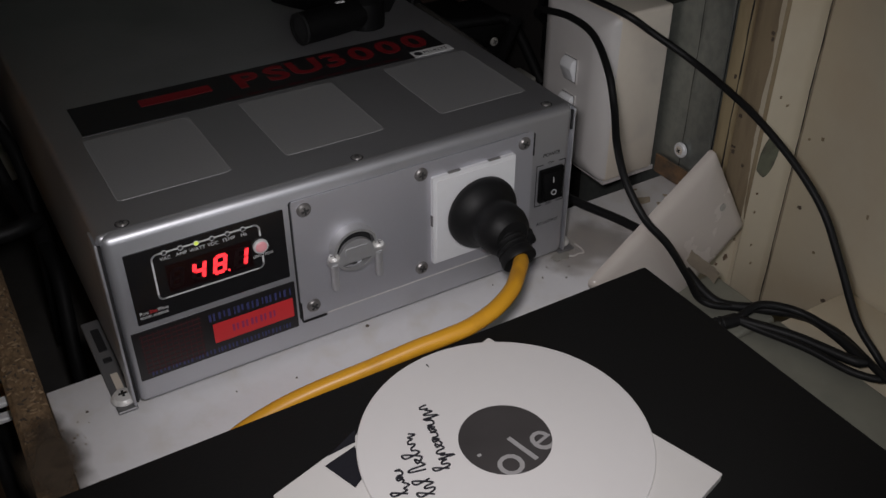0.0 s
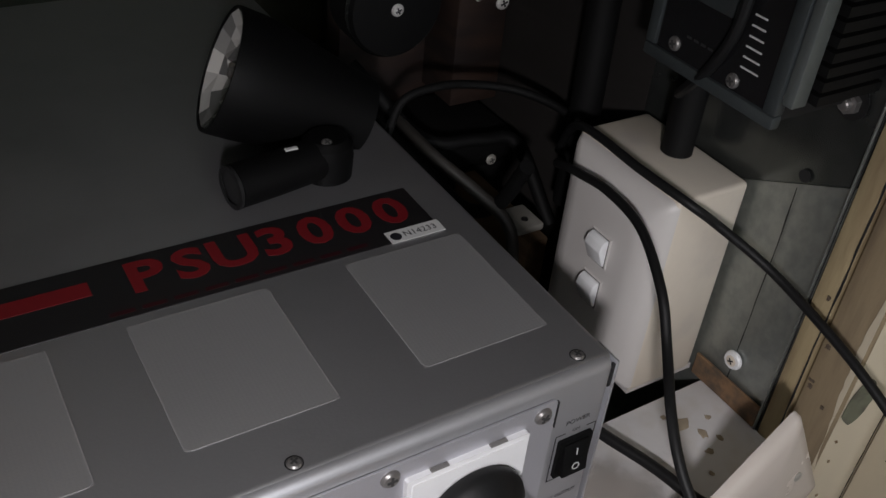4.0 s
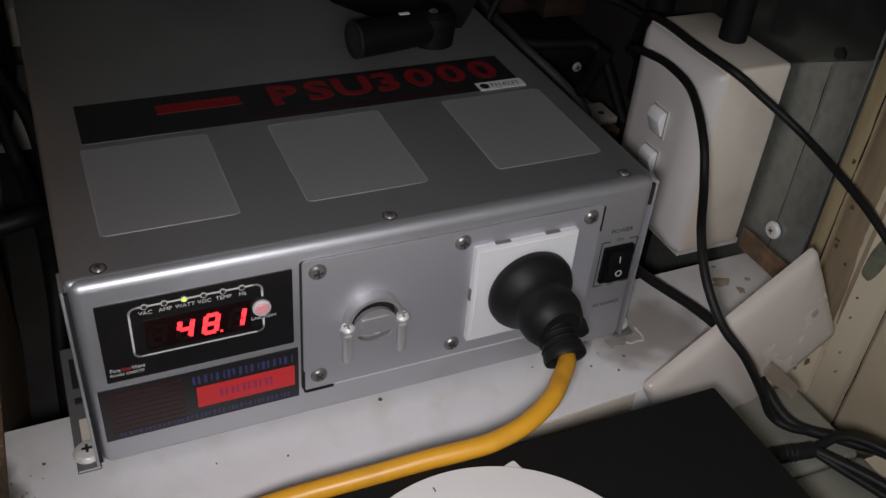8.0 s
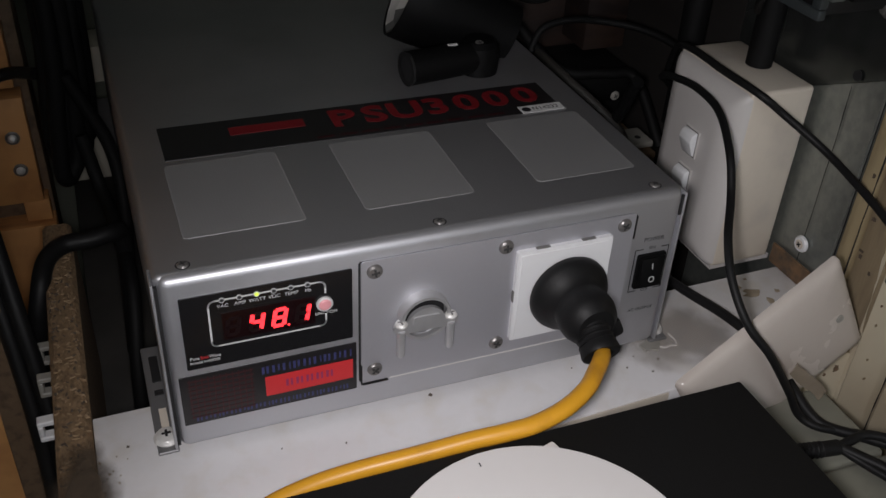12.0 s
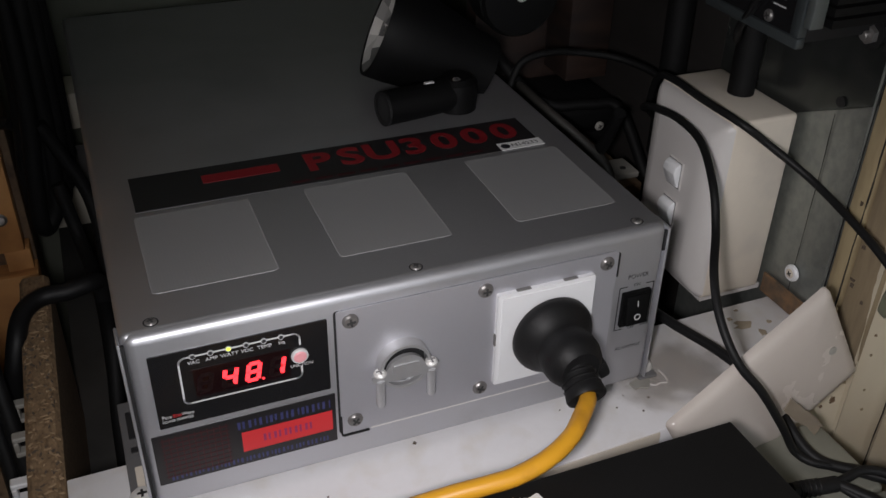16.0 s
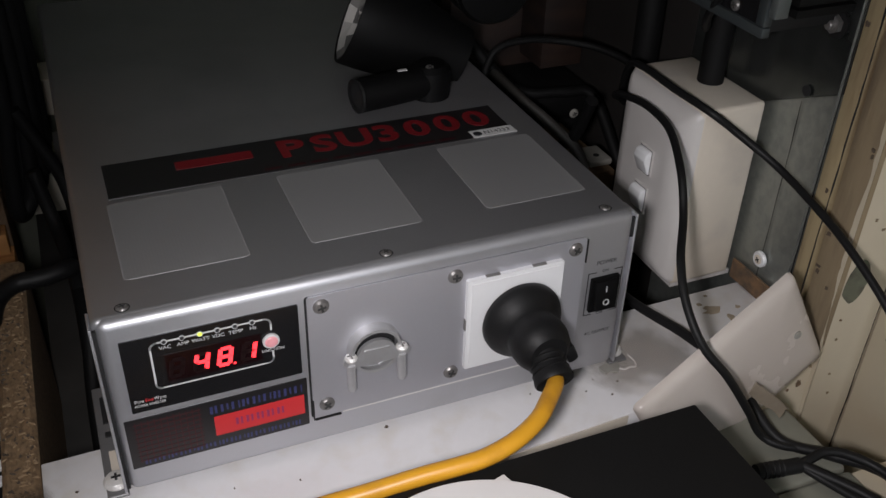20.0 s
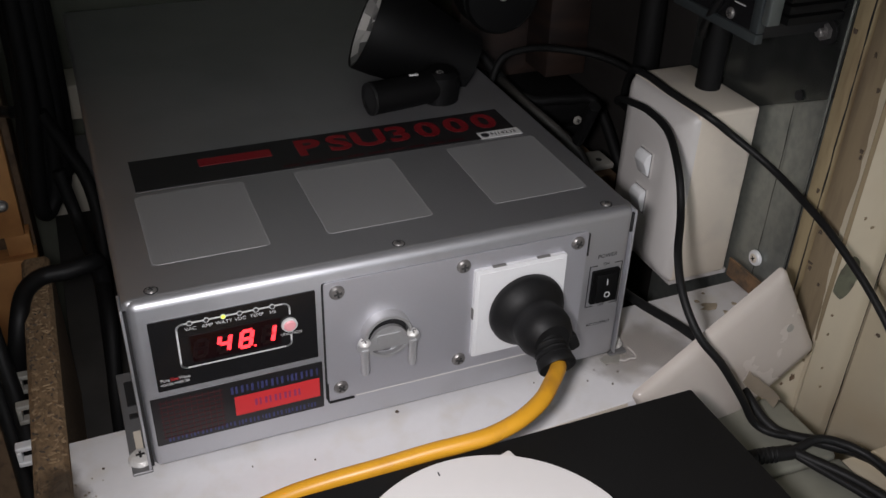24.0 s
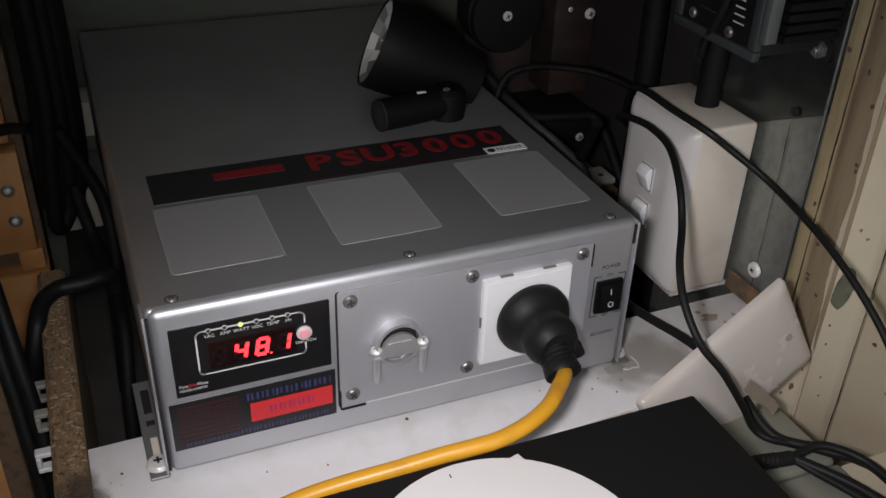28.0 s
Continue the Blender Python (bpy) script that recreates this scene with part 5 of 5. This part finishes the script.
part("sticker", box(0.0925, 0.0985, 0.1525, 0.1548, 0.1218, 0.1227, 0.0003, 1), PRINT_WHITE, torch, "small white mark")

# ---- charge controller on the steel sheet ----
ctl = thing("charge_controller", (0.256, 0.052, 0.20), "black controller with grey frame and finned heat sink", "controller")
part("body", box(0.2350, 0.2790, 0.0175, 0.0890, 0.1760, 0.3200, 0.003), MATT_BLACK, ctl)
frame_mat = material("slate_grey_metal", (0.060, 0.070, 0.074), 0.45, 0.4, 0.1, 300, 0.05)
frame_bm = merged(box(0.2300, 0.2352, 0.0165, 0.0900, 0.1745, 0.1800, 0.001), box(0.2300, 0.2352, 0.0165, 0.0230, 0.1802, 0.3200, 0.001), box(0.2300, 0.2352, 0.0840, 0.0900, 0.1802, 0.3200, 0.001))
part("frame", frame_bm, frame_mat, ctl, "slate grey metal frame")
front_plate = part("front", box(0.2315, 0.2349, 0.0232, 0.0838, 0.1802, 0.3190), PANEL_BLACK, ctl)
AT_LEFT = Matrix.Rotation(radians(-90), 4, "Y")
for y, z in ((0.0740, 0.1850), (0.0405, 0.1840)):
    cross_screw(ctl, Matrix.Translation((0.2314, y, z)) @ AT_LEFT, 0.0030)
for k in range(6):
    part("printed_bar", box(0.2312, 0.2316, 0.0300 + 0.0006 * k, 0.0390, 0.1905 + 0.0042 * k, 0.1912 + 0.0042 * k), PRINT_WHITE, front_plate)
for k in range(5):
    part("printed_bar", box(0.2312, 0.2316, 0.0500 + 0.004 * k, 0.0526 + 0.004 * k, 0.1900, 0.1909), PRINT_GREY, front_plate)
part("display", box(0.2310, 0.2316, 0.0420, 0.0700, 0.2060, 0.2260, 0.0003, 1), frame_mat, front_plate)
part("bracket", box(0.2312, 0.2392, 0.0112, 0.0163, 0.1858, 0.3200, 0.0008), material("pale_slate_metal", (0.135, 0.152, 0.150), 0.45, 0.4, 0.1, 300, 0.05), ctl, "pale slate metal side bracket")
cross_screw(ctl, Matrix.Translation((0.2330, 0.0163, 0.1890)) @ FRONT, 0.0016)
alone("dark_cable", tube(((0.2270, 0.040, 0.2600), (0.2280, 0.0420, 0.2100), (0.2300, 0.0500, 0.1880), (0.2350, 0.0640, 0.1700), (0.2480, 0.0800, 0.1560)), 0.0024, 8, 10), BLACK_RUBBER, "thin black cable over the controller's front", "cable", "cables behind")
for k in range(22):
    part("fin", box(0.2420, 0.2780, 0.0090, 0.0174, 0.1860 + 0.0058 * k, 0.1900 + 0.0058 * k), UNLIT_BLACK, ctl)

# ---- dark things behind ----
back_board = thing("back_board", (0.235, 0.296, -0.12), "red-brown timber board darkened for the unlit corner behind the power point", "board")
part("plank", box(0.1850, 0.2785, 0.2900, 0.3080, -0.1195, 0.2600, 0.001), UNLIT_WOOD, back_board)
part("batten", box(0.2440, 0.2785, 0.2540, 0.2896, 0.0620, 0.2600, 0.001), UNLIT_WOOD, back_board)
for x, y, z in ((0.2740, 0.2535, 0.1262), (0.2565, 0.2535, 0.1310)):
    cross_screw(back_board, Matrix.Translation((x, y, z)) @ FRONT, 0.0042 if x > 0.27 else 0.0018, BRIGHT_SCREW)
drum = thing("fan_drum", (0.218, 0.27, 0.13), "dark round fan housing with thin bright rim", "fan housing")
part("drum", lathe(((0.027, 0), (0.030, 0.004), (0.030, 0.026), (0.028, 0.030), (0.017, 0.031)), Matrix.Translation((0.2062, 0.2898, 0.1290)) @ FRONT, 48), UNLIT_BLACK, drum)
part("rim", lathe(((0.0300, 0.024), (0.0306, 0.026), (0.0300, 0.028), (0.0294, 0.026)), Matrix.Translation((0.2062, 0.2898, 0.1290)) @ FRONT, 48, cap=False), SHADED_STEEL, drum)
cross_screw(drum, Matrix.Translation((0.2055, 0.2585, 0.1290)) @ FRONT, 0.0036, BRIGHT_SCREW)
unit = thing("battery_box", (0.235, 0.25, -0.12), "black plastic box with rounded lid in the dark corner", "box")
part("tub", box(0.1860, 0.2770, 0.2300, 0.2890, -0.1195, 0.0300, 0.004), UNLIT_BLACK, unit)
part("lid", box(0.1840, 0.2780, 0.2260, 0.2895, 0.0302, 0.0560, 0.010, 4), UNLIT_BLACK, unit)
# white screw coloured dull grey to carry the dim corner
cross_screw(unit, Matrix.Translation((0.2600, 0.2258, 0.0360)) @ FRONT, 0.0034, DULL_PLASTIC)
rail = thing("timber_rail", (0.244, 0.19, -0.12), "brown timber rail beside the inverter with a white clip", "rail")
part("rail_board", box(0.2370, 0.2510, 0.1500, 0.2290, -0.1195, 0.0290, 0.001), BROWN_TIMBER, rail)
# dull grey on this white clip stands for the weak light there
clip = part("clip", box(0.2350, 0.2525, 0.1570, 0.1790, 0.0292, 0.0340, 0.0012), DULL_PLASTIC, rail, "white plastic saddle clip")
part("clip_hole", lathe(((0.0022, 0), (0.0022, 0.0003)), Matrix.Translation((0.2440, 0.1650, 0.0340)), 16), DARK_SLOT, clip)
alone("grey_cable", tube(((0.1950, 0.2400, 0.0740), (0.1930, 0.2150, 0.0760), (0.1957, 0.1900, 0.0726), (0.2106, 0.1700, 0.0593), (0.2260, 0.1560, 0.0400), (0.2290, 0.1500, 0.0100)), 0.0036, 8, 12), material("grey_brown_sheath", (0.03, 0.027, 0.024), 0.6, 0.0, 0.2, 200, 0.1), "grey-brown cable sagging behind the inverter", "cable", "cables behind")
for points, r in ((((0.186, 0.33, 0.03), (0.182, 0.26, 0.075), (0.195, 0.225, 0.062), (0.215, 0.19, 0.036), (0.222, 0.165, 0.05), (0.219, 0.14, 0.09)), 0.0042), (((0.172, 0.30, 0.09), (0.174, 0.24, 0.07), (0.186, 0.19, 0.04), (0.195, 0.13, 0.01), (0.200, 0.09, 0.006)), 0.005), (((0.178, 0.26, 0.10), (0.205, 0.222, 0.066), (0.240, 0.212, 0.062), (0.262, 0.205, 0.058), (0.268, 0.17, 0.02)), 0.004)):
    alone("dark_cable", tube(points, r, 8, 12), UNLIT_BLACK, "black cable in the dark behind the power point", "cable", "cables behind")
alone("dark_cable", tube(((0.1640, 0.195, 0.060), (0.1690, 0.198, 0.080), (0.1720, 0.200, 0.0935), (0.1800, 0.201, 0.1065), (0.1990, 0.201, 0.1100), (0.2200, 0.201, 0.1075), (0.2430, 0.192, 0.1045), (0.2560, 0.176, 0.1020), (0.2625, 0.1600, 0.0990)), 0.0024, 8, 12), UNLIT_BLACK, "thin black cable arching over the dark corner", "cable", "cables behind")
alone("conduit_bend", tube(((0.262, 0.152, 0.050), (0.263, 0.153, 0.10), (0.263, 0.155, 0.20), (0.262, 0.156, 0.34)), 0.0085, 8, 20), UNLIT_BLACK, "wide black conduit standing by the steel sheet", "conduit")

# ---- left side ----
alone("pine_board", box(-0.36, -0.1530, 0.3300, 0.3500, -0.0450, 0.0390, 0.001), PINE, "orange varnished pine board with two screws", "board", "pine boards")
alone("pine_board", box(-0.1680, -0.1500, 0.3340, 0.3500, -0.0640, -0.0462, 0.001), PINE, "short orange pine block between two boards", "board", "pine boards")
alone("pine_board", box(-0.36, -0.1480, 0.3300, 0.3520, -0.40, -0.0665, 0.001), PINE, "orange varnished pine board low behind the cables", "board", "pine boards")
alone("pine_board", box(-0.36, -0.1560, 0.3310, 0.3500, 0.0460, 0.60, 0.001), PINE, "orange varnished upper pine board", "board", "pine boards")
alone("pine_block", box(-0.36, -0.1480, 0.3505, 0.40, -0.70, 0.60, 0.001), BROWN_TIMBER, "dark timber behind the pine boards", "timber")
for x, z in ((-0.1640, -0.0170), (-0.1645, 0.0090)):
    fixing = thing("board_screw", (x, 0.3300, z), "shiny steel screw with washer in the pine board", "screw", "screws of the pine board")
    part("washer", lathe(((0.0050, 0), (0.0050, 0.0008), (0.0040, 0.0012)), Matrix.Translation((x, 0.3299, z)) @ FRONT, 24), CHROME, fixing)
    part("head", lathe(((0.0031, 0.0008), (0.0031, 0.0020), (0.0022, 0.0032), (0.001, 0.0036)), Matrix.Translation((x, 0.3299, z)) @ FRONT, 20), BRIGHT_SCREW, fixing)
alone("cross_cable", tube(((-0.215, 0.322, 0.054), (-0.175, 0.3225, 0.0575), (-0.155, 0.322, 0.0610), (-0.140, 0.310, 0.0640)), 0.0042, 8, 12), BLACK_RUBBER, "black cable laid across the pine boards", "cable", "cables beside the inverter")
alone("lath", box(-0.1880, -0.1725, 0.1300, 0.1700, -0.70, 0.24, 0.001), BROWN_TIMBER, "brown timber lath standing beside the side panel", "lath")
alone("pine_board", box(-0.40, -0.1883, 0.1330, 0.1550, -0.70, 0.24, 0.001), PINE, "orange varnished pine upright beside the lath", "board", "pine boards")
for k, (a, b) in enumerate(((0.0, 0.0), (0.006, 0.012), (-0.005, 0.02), (0.010, 0.028))):
    alone("hanging_cable", tube(((-0.130 + a, 0.29 + b, 0.45), (-0.128 + a, 0.29 + b, 0.25), (-0.126 + a, 0.29 + b, 0.10), (-0.132 + a, 0.29 + b, 0.03), (-0.1345 + a * 0.5, 0.29 + b, -0.004 + 0.004 * k), (-0.1285 + a, 0.296 + b, -0.006 + 0.004 * k), (-0.121 + a, 0.30 + b, 0.02), (-0.118 + a, 0.30 + b, 0.12), (-0.122 + a, 0.30 + b, 0.45)), 0.0058, 8, 14), UNLIT_BLACK, "looped black cable hanging beside the inverter", "cable", "cables beside the inverter")
alone("hanging_cable", tube(((-0.122, 0.29, 0.07), (-0.112, 0.29, 0.045), (-0.1005, 0.285, 0.012), (-0.0990, 0.27, -0.03), (-0.1060, 0.25, -0.10)), 0.0046, 8, 14), UNLIT_BLACK, "black cable curving down beside the inverter", "cable", "cables beside the inverter")
alone("hanging_cable", tube(((-0.118, 0.27, 0.035), (-0.112, 0.26, 0.0), (-0.106, 0.22, -0.012), (-0.103, 0.17, -0.020), (-0.108, 0.14, -0.06), (-0.112, 0.12, -0.12)), 0.0046, 8, 14), UNLIT_BLACK, "black cable hanging down beside the inverter", "cable", "cables beside the inverter")
alone("cross_cable", tube(((-0.168, 0.16, -0.09), (-0.1595, 0.150, -0.030), (-0.1530, 0.156, -0.002), (-0.1475, 0.172, 0.0065), (-0.137, 0.182, 0.0085), (-0.122, 0.183, 0.0088), (-0.110, 0.187, 0.0085), (-0.1040, 0.195, 0.002), (-0.1040, 0.200, -0.030), (-0.108, 0.205, -0.10)), 0.0055, 8, 14), BLACK_RUBBER, "thick black cable laid over the side panel", "cable", "cables beside the inverter")
for dx, dy in ((0.0, 0.0), (0.0085, -0.004), (0.0045, 0.016)):
    alone("side_cable", tube(((-0.186 + dx, 0.19 + dy, 0.075), (-0.1790 + dx, 0.160 + dy, 0.040), (-0.1735 + dx, 0.135 + dy, 0.004), (-0.1690 + dx, 0.118 + dy, -0.034), (-0.1660 + dx, 0.100 + dy, -0.075), (-0.1650 + dx, 0.080 + dy, -0.13), (-0.1650 + dx, 0.060 + dy, -0.25)), 0.0048, 8, 14), BLACK_RUBBER, "glossy black cable hanging along the side panel", "cable", "cables on the side panel")
# the two rear white clips are greyed, their shade put into the colour
for y, z in ((0.052, -0.014), (0.092, -0.020), (0.125, -0.025)):
    clipped = thing("cable_clip", (-0.1545, y, z), "white plastic cable clip nailed on the side panel", "clip", "clips of the side panel")
    part("hook", merged(box(-0.1590, -0.1505, y - 0.003, y + 0.003, z + 0.0035, z + 0.0065, 0.0006, 1), box(-0.1590, -0.1563, y - 0.003, y + 0.003, z - 0.0035, z + 0.0034, 0.0006, 1), box(-0.1590, -0.1505, y - 0.003, y + 0.003, z - 0.0066, z - 0.0036, 0.0006, 1)), WHITE_PLASTIC if y < 0.06 else DULL_PLASTIC, clipped)
alone("junction_box", box(-0.128, -0.080, 0.402, 0.44, 0.012, 0.042, 0.002), CREAM_DIM, "pale plastic box behind the inverter", "box")
alone("pale_block", box(-0.135, -0.090, 0.405, 0.45, -0.075, -0.032, 0.002), CREAM_DIM, "pale block low in the dark behind the inverter", "block")
